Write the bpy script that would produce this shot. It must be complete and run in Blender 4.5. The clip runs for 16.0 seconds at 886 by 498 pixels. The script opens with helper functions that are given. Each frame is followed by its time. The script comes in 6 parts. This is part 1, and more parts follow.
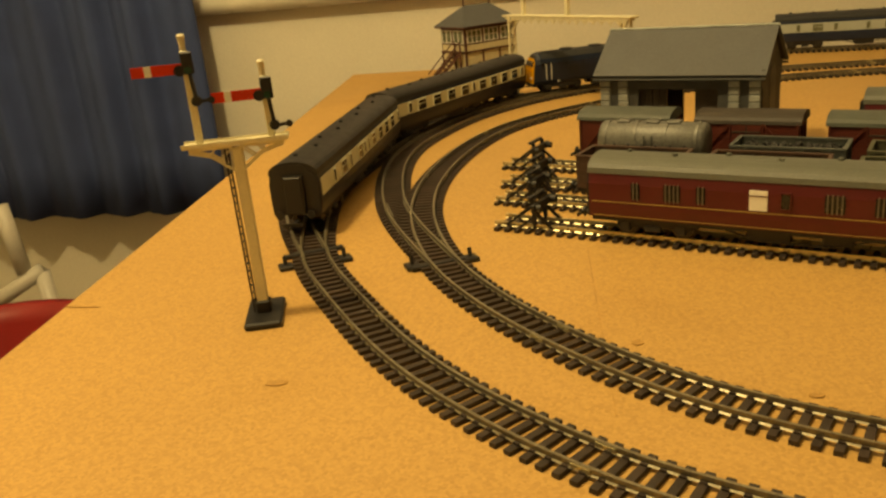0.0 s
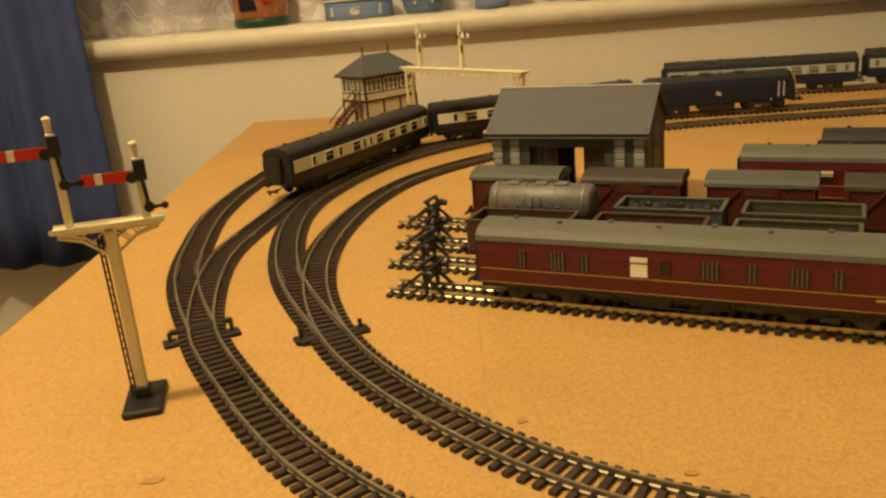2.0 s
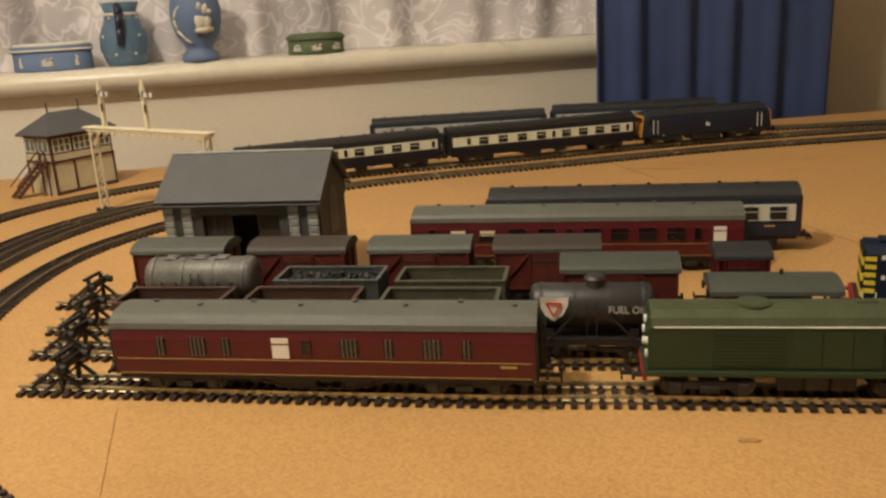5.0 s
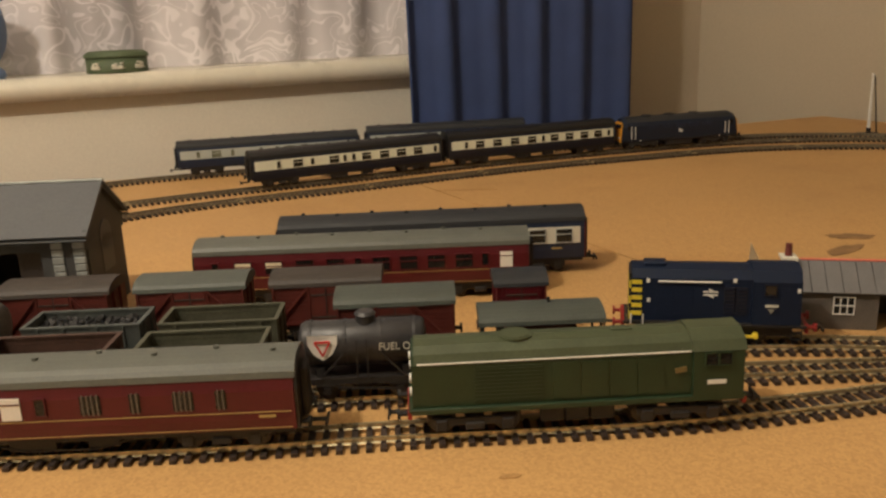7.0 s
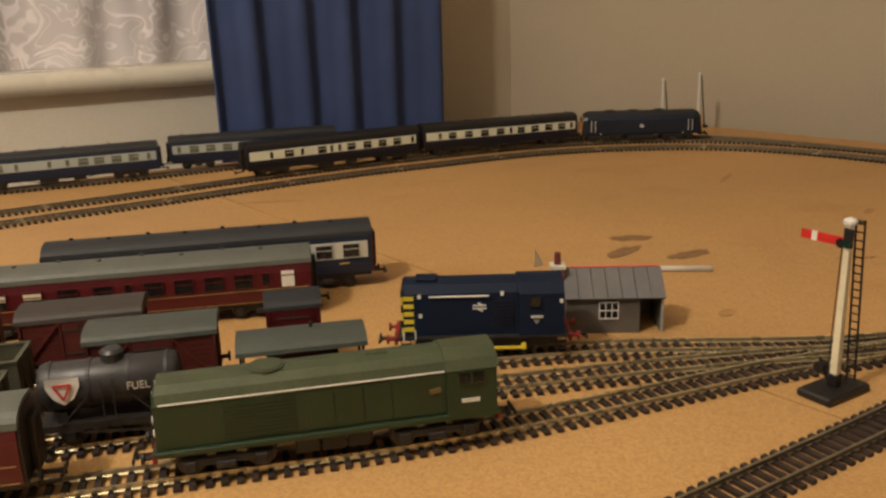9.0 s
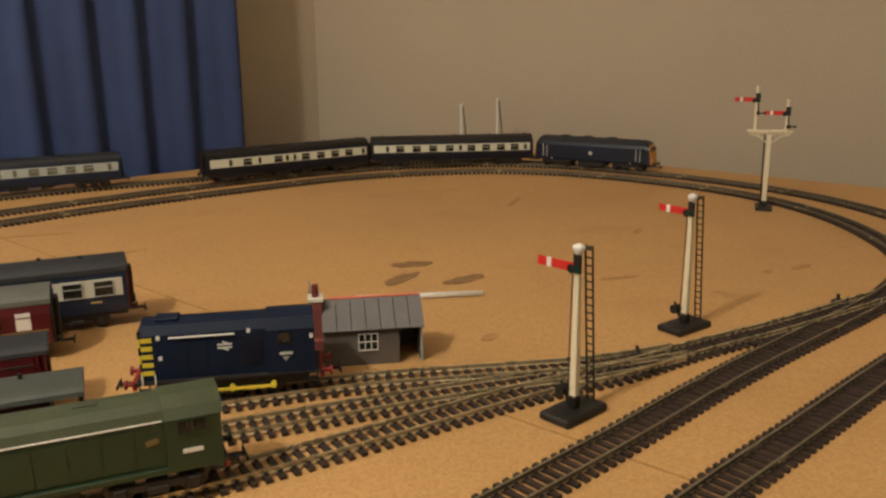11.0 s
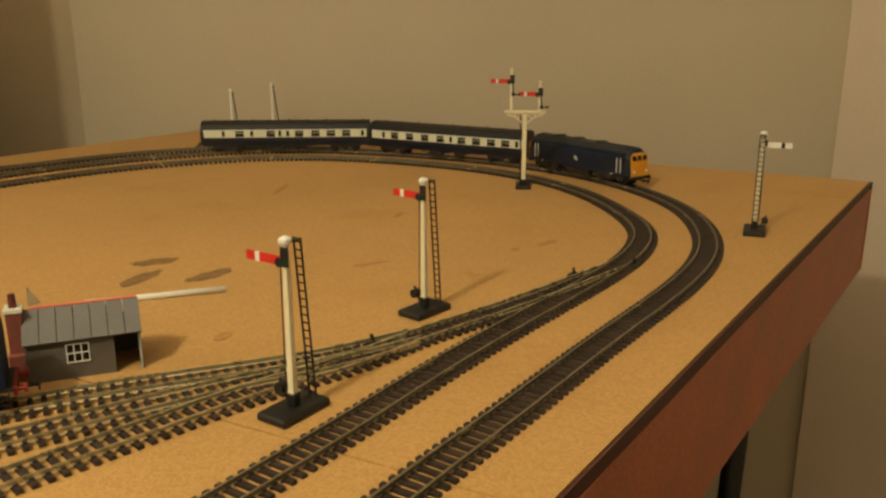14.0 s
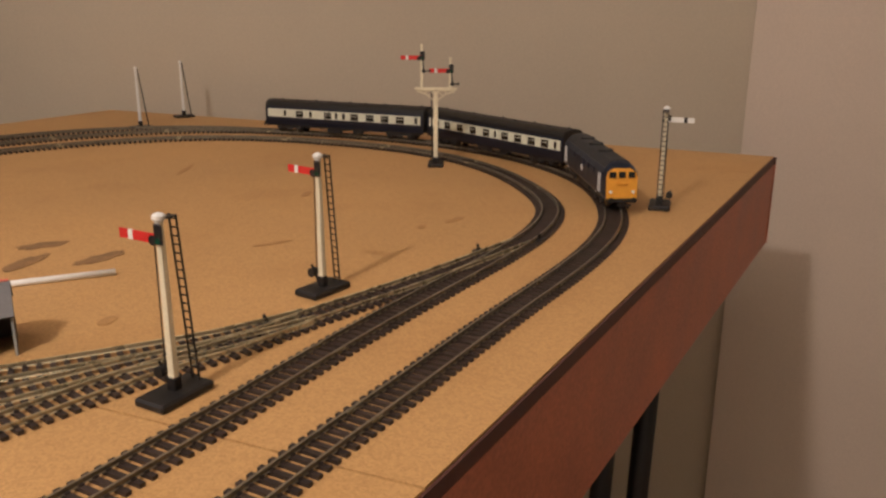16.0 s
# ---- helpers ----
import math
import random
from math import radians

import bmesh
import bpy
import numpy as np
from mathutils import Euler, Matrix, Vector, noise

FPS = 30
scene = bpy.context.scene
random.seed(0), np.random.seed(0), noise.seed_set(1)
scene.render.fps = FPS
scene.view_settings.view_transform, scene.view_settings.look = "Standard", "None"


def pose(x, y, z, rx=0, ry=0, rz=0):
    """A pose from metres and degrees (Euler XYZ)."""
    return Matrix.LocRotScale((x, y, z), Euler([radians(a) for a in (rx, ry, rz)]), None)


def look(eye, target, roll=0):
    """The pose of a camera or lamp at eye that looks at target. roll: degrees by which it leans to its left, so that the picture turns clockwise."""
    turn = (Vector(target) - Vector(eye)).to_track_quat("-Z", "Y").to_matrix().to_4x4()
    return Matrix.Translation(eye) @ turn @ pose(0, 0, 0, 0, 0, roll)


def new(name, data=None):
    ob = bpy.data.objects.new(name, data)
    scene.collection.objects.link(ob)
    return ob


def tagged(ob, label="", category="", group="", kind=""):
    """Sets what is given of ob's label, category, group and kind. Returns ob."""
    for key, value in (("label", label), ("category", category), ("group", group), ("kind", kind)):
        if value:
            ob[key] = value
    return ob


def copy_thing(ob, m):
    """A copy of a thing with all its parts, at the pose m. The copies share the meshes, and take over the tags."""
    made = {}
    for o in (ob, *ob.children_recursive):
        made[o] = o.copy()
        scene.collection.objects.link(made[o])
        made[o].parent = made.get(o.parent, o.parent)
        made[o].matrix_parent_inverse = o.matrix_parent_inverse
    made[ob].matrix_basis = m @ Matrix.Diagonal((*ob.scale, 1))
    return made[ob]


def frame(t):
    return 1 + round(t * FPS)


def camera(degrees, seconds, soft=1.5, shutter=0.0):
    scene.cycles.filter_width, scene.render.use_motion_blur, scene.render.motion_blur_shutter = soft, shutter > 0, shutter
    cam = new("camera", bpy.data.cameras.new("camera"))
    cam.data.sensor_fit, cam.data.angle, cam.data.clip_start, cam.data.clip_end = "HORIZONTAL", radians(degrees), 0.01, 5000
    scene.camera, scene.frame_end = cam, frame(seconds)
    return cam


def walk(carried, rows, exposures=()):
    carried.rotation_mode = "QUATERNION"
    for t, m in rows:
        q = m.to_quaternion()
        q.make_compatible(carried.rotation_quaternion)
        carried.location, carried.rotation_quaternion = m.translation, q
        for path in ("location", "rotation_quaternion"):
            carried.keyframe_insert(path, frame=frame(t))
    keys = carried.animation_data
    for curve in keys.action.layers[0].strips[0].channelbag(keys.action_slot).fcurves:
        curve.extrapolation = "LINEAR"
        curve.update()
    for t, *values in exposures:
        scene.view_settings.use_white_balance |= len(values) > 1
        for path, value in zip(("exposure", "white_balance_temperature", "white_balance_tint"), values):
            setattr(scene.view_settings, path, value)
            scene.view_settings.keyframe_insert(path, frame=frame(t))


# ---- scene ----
cam = camera(55.5, 16.0, soft=2.5)
PATH = [
    (0, (0.288, 0.209, 0.18), (0.126, 2.09, -0.479), -5.4),
    (0.5, (0.294, 0.212, 0.186), (0.168, 2.104, -0.452), -5.3),
    (1, (0.298, 0.217, 0.197), (0.216, 2.114, -0.432), -5.8),
    (1.5, (0.299, 0.214, 0.196), (0.276, 2.12, -0.41), -5.3),
    (2, (0.306, 0.219, 0.2), (0.348, 2.124, -0.405), -5.0),
    (2.5, (0.311, 0.222, 0.206), (0.405, 2.13, -0.386), -5.0),
    (3, (0.318, 0.224, 0.209), (0.508, 2.132, -0.36), -4.2),
    (3.5, (0.329, 0.221, 0.21), (0.617, 2.118, -0.354), -4.2),
    (4, (0.343, 0.221, 0.21), (0.725, 2.105, -0.341), -3.5),
    (4.2, (0.351, 0.225, 0.209), (0.779, 2.1, -0.34), -3.5),
    (6.3, (0.415, 0.23, 0.214), (1.234, 1.976, -0.316), -2.7),
    (6.5, (0.419, 0.229, 0.215), (1.27, 1.961, -0.31), -2.7),
    (7, (0.432, 0.23, 0.213), (1.362, 1.92, -0.315), -2.3),
    (7.5, (0.446, 0.227, 0.214), (1.458, 1.866, -0.327), -2.0),
    (8, (0.46, 0.224, 0.216), (1.548, 1.802, -0.356), -2.1),
    (8.5, (0.472, 0.22, 0.218), (1.63, 1.753, -0.337), -2.0),
    (9, (0.481, 0.213, 0.221), (1.708, 1.697, -0.32), -1.8),
    (11.3, (0.536, 0.182, 0.223), (2.068, 1.366, -0.278), -1.0),
    (11.5, (0.539, 0.181, 0.226), (2.087, 1.343, -0.28), -1.4),
    (12, (0.556, 0.175, 0.223), (2.169, 1.237, -0.295), -1.0),
    (12.5, (0.564, 0.164, 0.223), (2.229, 1.146, -0.29), -0.6),
    (13, (0.569, 0.156, 0.225), (2.255, 1.099, -0.291), -0.5),
    (13.5, (0.575, 0.151, 0.223), (2.285, 1.041, -0.309), -0.4),
    (14, (0.58, 0.143, 0.222), (2.31, 0.99, -0.317), -0.2),
    (14.5, (0.584, 0.137, 0.221), (2.326, 0.95, -0.329), -0.3),
    (15, (0.591, 0.134, 0.217), (2.343, 0.916, -0.348), -0.4),
    (15.5, (0.594, 0.127, 0.216), (2.35, 0.884, -0.371), -1.0),
    (16, (0.6, 0.124, 0.214), (2.384, 0.82, -0.364), 0.2),
]
walk(cam, [(t, look(eye, target, roll)) for t, eye, target, roll in PATH],
     exposures=[(0, -0.15, 10000, -5), (1, -0.12, 9600, -4), (2, -0.05, 8000, 3), (2.5, -0.05, 7000, 7), (3.2, 0.0, 6150, 10), (4, 0.0, 5600, 10), (9.2, 0.0, 5450, 13),
                (11.3, 0.1, 5300, 10), (12, 0.17, 6000, 0), (12.5, 0.17, 7900, -6), (13.3, 0.19, 7200, -10), (14, 0.2, 6150, -1), (14.5, 0.2, 5900, 1), (15, 0.2, 5550, 4), (16, 0.22, 5150, 22)])

# ---- light: one warm room lamp above the near left end of the board, and its bounce off the walls ----
world = bpy.data.worlds.new("room_air")
scene.world = world
world.use_nodes = True
world.node_tree.nodes["Background"].inputs[0].default_value = (1.0, 0.78, 0.5, 1)
world.node_tree.nodes["Background"].inputs[1].default_value = 0.02
bulb = bpy.data.lights.new("room_lamp", "POINT")
bulb.energy, bulb.color, bulb.shadow_soft_size = 51.0, (1.0, 0.79, 0.52), 0.05
lamp = new("room_lamp", bulb)
lamp.location = (-0.16, 0.545, 1.23)


# ---- materials ----
def mat(name, color, rough=0.6, metal=0.0, vary=0.18, scale=60.0, fine=600.0, bump=0.05, spread=0.0, glossy=0.5):
    """A procedural surface: base colour broken up at two scales, with a fine relief."""
    m = bpy.data.materials.new(name)
    m.use_nodes = True
    t = m.node_tree
    b = t.nodes["Principled BSDF"]
    b.inputs["Metallic"].default_value = metal
    b.inputs["Specular IOR Level"].default_value = glossy
    co = t.nodes.new("ShaderNodeTexCoord")
    n1, n2 = t.nodes.new("ShaderNodeTexNoise"), t.nodes.new("ShaderNodeTexNoise")
    n1.inputs["Scale"].default_value, n2.inputs["Scale"].default_value = scale, fine
    n1.inputs["Detail"].default_value, n2.inputs["Detail"].default_value = 5, 3
    for n in (n1, n2):
        t.links.new(co.outputs["Object"], n.inputs["Vector"])
    add = t.nodes.new("ShaderNodeMath")
    add.operation = "ADD"
    t.links.new(n1.outputs["Fac"], add.inputs[0])
    t.links.new(n2.outputs["Fac"], add.inputs[1])
    ramp = t.nodes.new("ShaderNodeMapRange")
    ramp.inputs["From Min"].default_value, ramp.inputs["From Max"].default_value = 0.7, 1.3
    ramp.inputs["To Min"].default_value, ramp.inputs["To Max"].default_value = 1 - vary, 1 + vary
    t.links.new(add.outputs[0], ramp.inputs["Value"])
    last = ramp.outputs[0]
    if spread:
        info = t.nodes.new("ShaderNodeObjectInfo")
        r2 = t.nodes.new("ShaderNodeMapRange")
        r2.inputs["To Min"].default_value, r2.inputs["To Max"].default_value = 1 - spread, 1 + spread
        t.links.new(info.outputs["Random"], r2.inputs["Value"])
        mul = t.nodes.new("ShaderNodeMath")
        mul.operation = "MULTIPLY"
        t.links.new(last, mul.inputs[0])
        t.links.new(r2.outputs[0], mul.inputs[1])
        last = mul.outputs[0]
    sc = t.nodes.new("ShaderNodeVectorMath")
    sc.operation = "SCALE"
    sc.inputs[0].default_value = color
    t.links.new(last, sc.inputs["Scale"])
    t.links.new(sc.outputs[0], b.inputs["Base Color"])
    rr = t.nodes.new("ShaderNodeMapRange")
    rr.inputs["To Min"].default_value, rr.inputs["To Max"].default_value = max(0.03, rough - 0.12), min(1, rough + 0.12)
    t.links.new(n1.outputs["Fac"], rr.inputs["Value"])
    t.links.new(rr.outputs[0], b.inputs["Roughness"])
    if bump:
        bp = t.nodes.new("ShaderNodeBump")
        bp.inputs["Strength"].default_value, bp.inputs["Distance"].default_value = bump, 0.001
        t.links.new(n2.outputs["Fac"], bp.inputs["Height"])
        t.links.new(bp.outputs[0], b.inputs["Normal"])
    return m


def chipboard():
    """Fibre board: tan, with pale and dark flecks, faint large stains."""
    m = mat("board_top", (0.56, 0.334, 0.118), 0.62, 0, 0.10, 3.0, 900.0, 0.12)
    t = m.node_tree
    b = t.nodes["Principled BSDF"]
    base = b.inputs["Base Color"].links[0].from_socket
    co = t.nodes.new("ShaderNodeTexCoord")
    v = t.nodes.new("ShaderNodeTexVoronoi")
    v.inputs["Scale"].default_value = 640
    t.links.new(co.outputs["Object"], v.inputs["Vector"])
    r = t.nodes.new("ShaderNodeValToRGB")
    r.color_ramp.elements[0].color, r.color_ramp.elements[1].color = (0.85, 0.825, 0.78, 1), (1.06, 1.06, 1.06, 1)
    r.color_ramp.elements[0].position, r.color_ramp.elements[1].position = 0.05, 0.75
    t.links.new(v.outputs["Color"], r.inputs["Fac"])
    n = t.nodes.new("ShaderNodeTexNoise")
    n.inputs["Scale"].default_value, n.inputs["Detail"].default_value = 9, 6
    t.links.new(co.outputs["Object"], n.inputs["Vector"])
    r3 = t.nodes.new("ShaderNodeValToRGB")
    r3.color_ramp.elements[0].color, r3.color_ramp.elements[1].color = (0.93, 0.91, 0.88, 1), (1, 1, 1, 1)
    r3.color_ramp.elements[0].position, r3.color_ramp.elements[1].position = 0.3, 0.46
    t.links.new(n.outputs["Fac"], r3.inputs["Fac"])
    src = base
    for other in (r.outputs["Color"], r3.outputs["Color"]):
        mx = t.nodes.new("ShaderNodeVectorMath")
        mx.operation = "MULTIPLY"
        t.links.new(src, mx.inputs[0])
        t.links.new(other, mx.inputs[1])
        src = mx.outputs[0]
    t.links.new(src, b.inputs["Base Color"])
    return m


def net_lace():
    """White net: thin threads with open gaps and denser scrolls."""
    m = bpy.data.materials.new("net_lace")
    m.use_nodes = True
    t = m.node_tree
    b = t.nodes["Principled BSDF"]
    b.inputs["Base Color"].default_value = (0.9, 0.86, 0.9, 1)
    b.inputs["Roughness"].default_value = 0.85
    co = t.nodes.new("ShaderNodeTexCoord")
    n = t.nodes.new("ShaderNodeTexNoise")
    n.inputs["Scale"].default_value, n.inputs["Detail"].default_value, n.inputs["Distortion"].default_value = 19, 1.2, 1.0
    t.links.new(co.outputs["Object"], n.inputs["Vector"])
    r = t.nodes.new("ShaderNodeValToRGB")
    e = r.color_ramp.elements
    e[0].position, e[0].color = 0.0, (0.71, 0.71, 0.71, 1)
    e[1].position, e[1].color = 1.0, (0.70, 0.70, 0.70, 1)
    for p, v in ((0.40, 0.68), (0.42, 0.95), (0.44, 0.70), (0.53, 0.72), (0.545, 1.0), (0.59, 1.0), (0.61, 0.76), (0.68, 0.72)):
        k = e.new(p)
        k.color = (v, v, v, 1)
    t.links.new(n.outputs["Fac"], r.inputs["Fac"])
    # Upright bands of thinner and denser net, with the folds' shading put in.
    st = t.nodes.new("ShaderNodeVectorMath")
    st.operation = "MULTIPLY"
    st.inputs[1].default_value = (7.5, 7.5, 0.9)
    t.links.new(co.outputs["Object"], st.inputs[0])
    fold_tone = t.nodes.new("ShaderNodeTexNoise")
    fold_tone.inputs["Scale"].default_value, fold_tone.inputs["Detail"].default_value = 1.0, 2.0
    t.links.new(st.outputs[0], fold_tone.inputs["Vector"])
    wide = t.nodes.new("ShaderNodeMapRange")
    wide.inputs["From Min"].default_value, wide.inputs["From Max"].default_value = 0.36, 0.58
    wide.inputs["To Min"].default_value, wide.inputs["To Max"].default_value = 0.44, 1.14
    t.links.new(fold_tone.outputs["Fac"], wide.inputs["Value"])
    cloth = t.nodes.new("ShaderNodeMath")
    cloth.operation, cloth.use_clamp = "MULTIPLY", True
    t.links.new(r.outputs["Color"], cloth.inputs[0])
    t.links.new(wide.outputs[0], cloth.inputs[1])
    t.links.new(cloth.outputs[0], b.inputs["Alpha"])
    return m


M = {}
M["board"] = chipboard()
M["board_edge"] = mat("board_edge_wood", (0.48, 0.165, 0.085), 0.5, 0, 0.25, 14, 300, 0.1)
# Wall colours hold the uneven lamp light: east dimmed, return and window side brightened.
M["wall"] = mat("dimmed_wall_paint", (0.54, 0.47, 0.35), 0.9, 0, 0.05, 4, 250, 0.12)
M["wall_pink_lit"] = mat("pinkish_lit_wall_paint", (0.66, 0.56, 0.45), 0.9, 0, 0.05, 4, 250, 0.12)
M["wall_bright"] = mat("brightened_wall_paint", (0.85, 0.80, 0.67), 0.9, 0, 0.05, 4, 250, 0.12)
M["ceiling"] = mat("ceiling_paint", (0.8, 0.77, 0.7), 0.9, 0, 0.04, 4, 200, 0.1)
M["floor"] = mat("carpet", (0.17, 0.10, 0.065), 0.95, 0, 0.3, 20, 900, 0.4)
M["sill"] = mat("gloss_paint_white", (0.78, 0.74, 0.62), 0.28, 0, 0.04, 8, 90, 0.02)
M["curtain"] = mat("blue_cloth", (0.058, 0.086, 0.215), 0.9, 0, 0.16, 12, 1600, 0.35, glossy=0.2)
M["net"] = net_lace()
M["night"] = mat("night_glass", (0.012, 0.012, 0.016), 0.08, 0, 0.1, 3, 30, 0)
M["rail"] = mat("dull_rail_metal", (0.265, 0.235, 0.17), 0.38, 0.65, 0.3, 90, 900, 0.06)
M["rail_new"] = mat("brassy_rail_metal", (0.56, 0.50, 0.32), 0.28, 0.7, 0.25, 90, 900, 0.05)
M["sleeper"] = mat("brown_black_plastic", (0.037, 0.024, 0.018), 0.6, 0, 0.25, 200, 1500, 0.15, spread=0.25)
M["black"] = mat("black_plastic", (0.012, 0.011, 0.011), 0.5, 0, 0.25, 120, 900, 0.08)
M["grime"] = mat("grimy_black_metal", (0.022, 0.019, 0.017), 0.62, 0.1, 0.35, 150, 1200, 0.12)
M["wheel"] = mat("dark_wheel_metal", (0.06, 0.052, 0.045), 0.42, 0.6, 0.2, 150, 900, 0.05)
M["maroon"] = mat("maroon_gloss_paint", (0.086, 0.0062, 0.0105), 0.42, 0, 0.12, 60, 700, 0.03)
M["bauxite"] = mat("red_brown_van_paint", (0.102, 0.0175, 0.011), 0.6, 0, 0.25, 80, 900, 0.08, spread=0.12)
M["grey_roof"] = mat("mid_grey_roof", (0.112, 0.118, 0.10), 0.52, 0, 0.12, 60, 700, 0.06)
M["van_grey"] = mat("green_grey_van_roof", (0.080, 0.090, 0.078), 0.58, 0, 0.15, 70, 700, 0.08)
M["brown_roof"] = mat("sooty_brown_roof", (0.044, 0.035, 0.029), 0.6, 0, 0.25, 70, 700, 0.1)
M["blue_roof"] = mat("blue_grey_van_roof", (0.066, 0.076, 0.064), 0.55, 0, 0.15, 70, 700, 0.08)
M["dark_roof"] = mat("dark_grey_roof", (0.021, 0.023, 0.027), 0.6, 0, 0.15, 70, 700, 0.06)
M["rail_blue"] = mat("deep_blue_paint", (0.009, 0.019, 0.05), 0.4, 0, 0.14, 60, 700, 0.03)
M["night_blue"] = mat("near_black_blue_paint", (0.007, 0.010, 0.022), 0.36, 0, 0.14, 60, 700, 0.03)
M["loco_blue"] = mat("loco_blue_paint", (0.007, 0.0145, 0.035), 0.38, 0, 0.14, 60, 700, 0.03)
M["shunter_blue"] = mat("shunter_blue_paint", (0.0075, 0.0145, 0.038), 0.6, 0, 0.14, 60, 700, 0.03, glossy=0.25)
M["cream"] = mat("pale_grey_band", (0.62, 0.61, 0.52), 0.4, 0, 0.06, 60, 700, 0.03)
M["ivory"] = mat("ivory_band", (0.70, 0.71, 0.57), 0.4, 0, 0.06, 60, 700, 0.03)
M["band_grey"] = mat("blue_grey_band", (0.43, 0.47, 0.45), 0.4, 0, 0.06, 60, 700, 0.03)
M["green"] = mat("loco_green_paint", (0.020, 0.042, 0.018), 0.42, 0, 0.14, 60, 700, 0.04)
M["green_roof"] = mat("olive_roof_paint", (0.068, 0.082, 0.041), 0.5, 0, 0.18, 60, 700, 0.06)
M["green_dark"] = mat("dark_green_grille", (0.019, 0.038, 0.016), 0.5, 0, 0.14, 60, 900, 0.1)
M["yellow"] = mat("warning_yellow", (0.78, 0.36, 0.015), 0.45, 0, 0.1, 60, 700, 0.03)
M["rod_yellow"] = mat("lemon_yellow_paint", (0.75, 0.6, 0.03), 0.45, 0, 0.1, 60, 700, 0.03)
M["red"] = mat("signal_red", (0.6, 0.025, 0.014), 0.5, 0, 0.1, 80, 700, 0.03)
M["white"] = mat("white_paint", (0.8, 0.79, 0.74), 0.5, 0, 0.06, 80, 700, 0.03)
M["post"] = mat("cream_white_plastic", (0.76, 0.7, 0.5), 0.5, 0, 0.08, 80, 700, 0.04)
M["glass"] = mat("dark_window_glaze", (0.016, 0.016, 0.016), 0.1, 0, 0.3, 40, 200, 0)
M["pale_glass"] = mat("greenish_window_glaze", (0.16, 0.17, 0.12), 0.15, 0, 0.3, 40, 200, 0)
M["buffer_red"] = mat("dull_buffer_red", (0.25, 0.014, 0.01), 0.5, 0, 0.15, 80, 700, 0.03)
M["pot"] = mat("dark_red_clay", (0.13, 0.026, 0.022), 0.7, 0, 0.2, 200, 900, 0.1)
M["bar_grey"] = mat("grey_window_bar", (0.115, 0.10, 0.08), 0.5, 0, 0.15, 80, 700, 0.03)
M["gold"] = mat("yellow_lining", (0.42, 0.31, 0.10), 0.45, 0, 0.1, 80, 700, 0.02)
M["silver"] = mat("weathered_silver_tank", (0.15, 0.15, 0.14), 0.5, 0.3, 0.3, 60, 500, 0.05)
M["tank_black"] = mat("dark_grey_tank", (0.035, 0.034, 0.036), 0.42, 0, 0.2, 60, 600, 0.05)
M["wagon_grey"] = mat("wagon_grey_paint", (0.085, 0.095, 0.09), 0.5, 0, 0.2, 80, 800, 0.08)
M["wagon_brown"] = mat("wagon_brown_paint", (0.075, 0.04, 0.028), 0.6, 0, 0.25, 80, 800, 0.08)
M["wagon_olive"] = mat("wagon_olive_paint", (0.085, 0.085, 0.055), 0.6, 0, 0.25, 80, 800, 0.08)
M["coal"] = mat("coal", (0.012, 0.012, 0.013), 0.35, 0, 0.4, 300, 1500, 0.5)
M["slate"] = mat("slate_grey_roof", (0.092, 0.096, 0.104), 0.6, 0, 0.14, 50, 500, 0.1)
M["stone"] = mat("dark_grey_stone", (0.055, 0.058, 0.06), 0.7, 0, 0.3, 90, 900, 0.2)
M["quoin"] = mat("pale_grey_stone", (0.30, 0.32, 0.31), 0.7, 0, 0.3, 120, 900, 0.2, spread=0.2)
M["hut_wall"] = mat("hut_grey_brown_wall", (0.12, 0.105, 0.09), 0.75, 0, 0.2, 90, 900, 0.2)
M["hut_roof"] = mat("hut_grey_roof", (0.16, 0.155, 0.155), 0.7, 0, 0.15, 90, 900, 0.12)
M["brick"] = mat("red_brick_paint", (0.21, 0.06, 0.045), 0.7, 0, 0.25, 200, 900, 0.2)
M["pink"] = mat("pink_ridge", (0.75, 0.2, 0.13), 0.6, 0, 0.1, 80, 700, 0.03)
M["box_cream"] = mat("signal_box_cream", (0.62, 0.57, 0.40), 0.6, 0, 0.12, 90, 700, 0.05)
M["box_brown"] = mat("signal_box_brown", (0.09, 0.035, 0.025), 0.6, 0, 0.2, 90, 700, 0.05)
M["jasper"] = mat("pale_blue_stoneware", (0.15, 0.22, 0.40), 0.6, 0, 0.06, 40, 700, 0.04)
M["jasper_deep"] = mat("grey_blue_glaze", (0.12, 0.20, 0.31), 0.25, 0, 0.1, 40, 500, 0.03)
M["jasper_green"] = mat("sage_green_stoneware", (0.10, 0.135, 0.07), 0.6, 0, 0.08, 40, 700, 0.04)
M["relief"] = mat("white_relief", (0.72, 0.7, 0.6), 0.6, 0, 0.1, 60, 700, 0.05)
M["jar_red"] = mat("red_jar_lid", (0.5, 0.02, 0.02), 0.3, 0, 0.1, 60, 300, 0.02)
M["jar_body"] = mat("amber_pink_jar", (0.38, 0.14, 0.07), 0.25, 0, 0.2, 40, 300, 0.02)
M["jar_dark"] = mat("dark_blue_picture", (0.02, 0.025, 0.06), 0.3, 0, 0.2, 80, 500, 0.02)
M["jar_base"] = mat("dark_green_band", (0.02, 0.07, 0.045), 0.3, 0, 0.2, 60, 500, 0.02)
M["stain"] = mat("dark_smudge", (0.27, 0.155, 0.062), 0.8, 0, 0.3, 60, 700, 0.1)
M["faint_stain"] = mat("faint_rub_mark", (0.45, 0.255, 0.085), 0.7, 0, 0.2, 60, 700, 0.1)
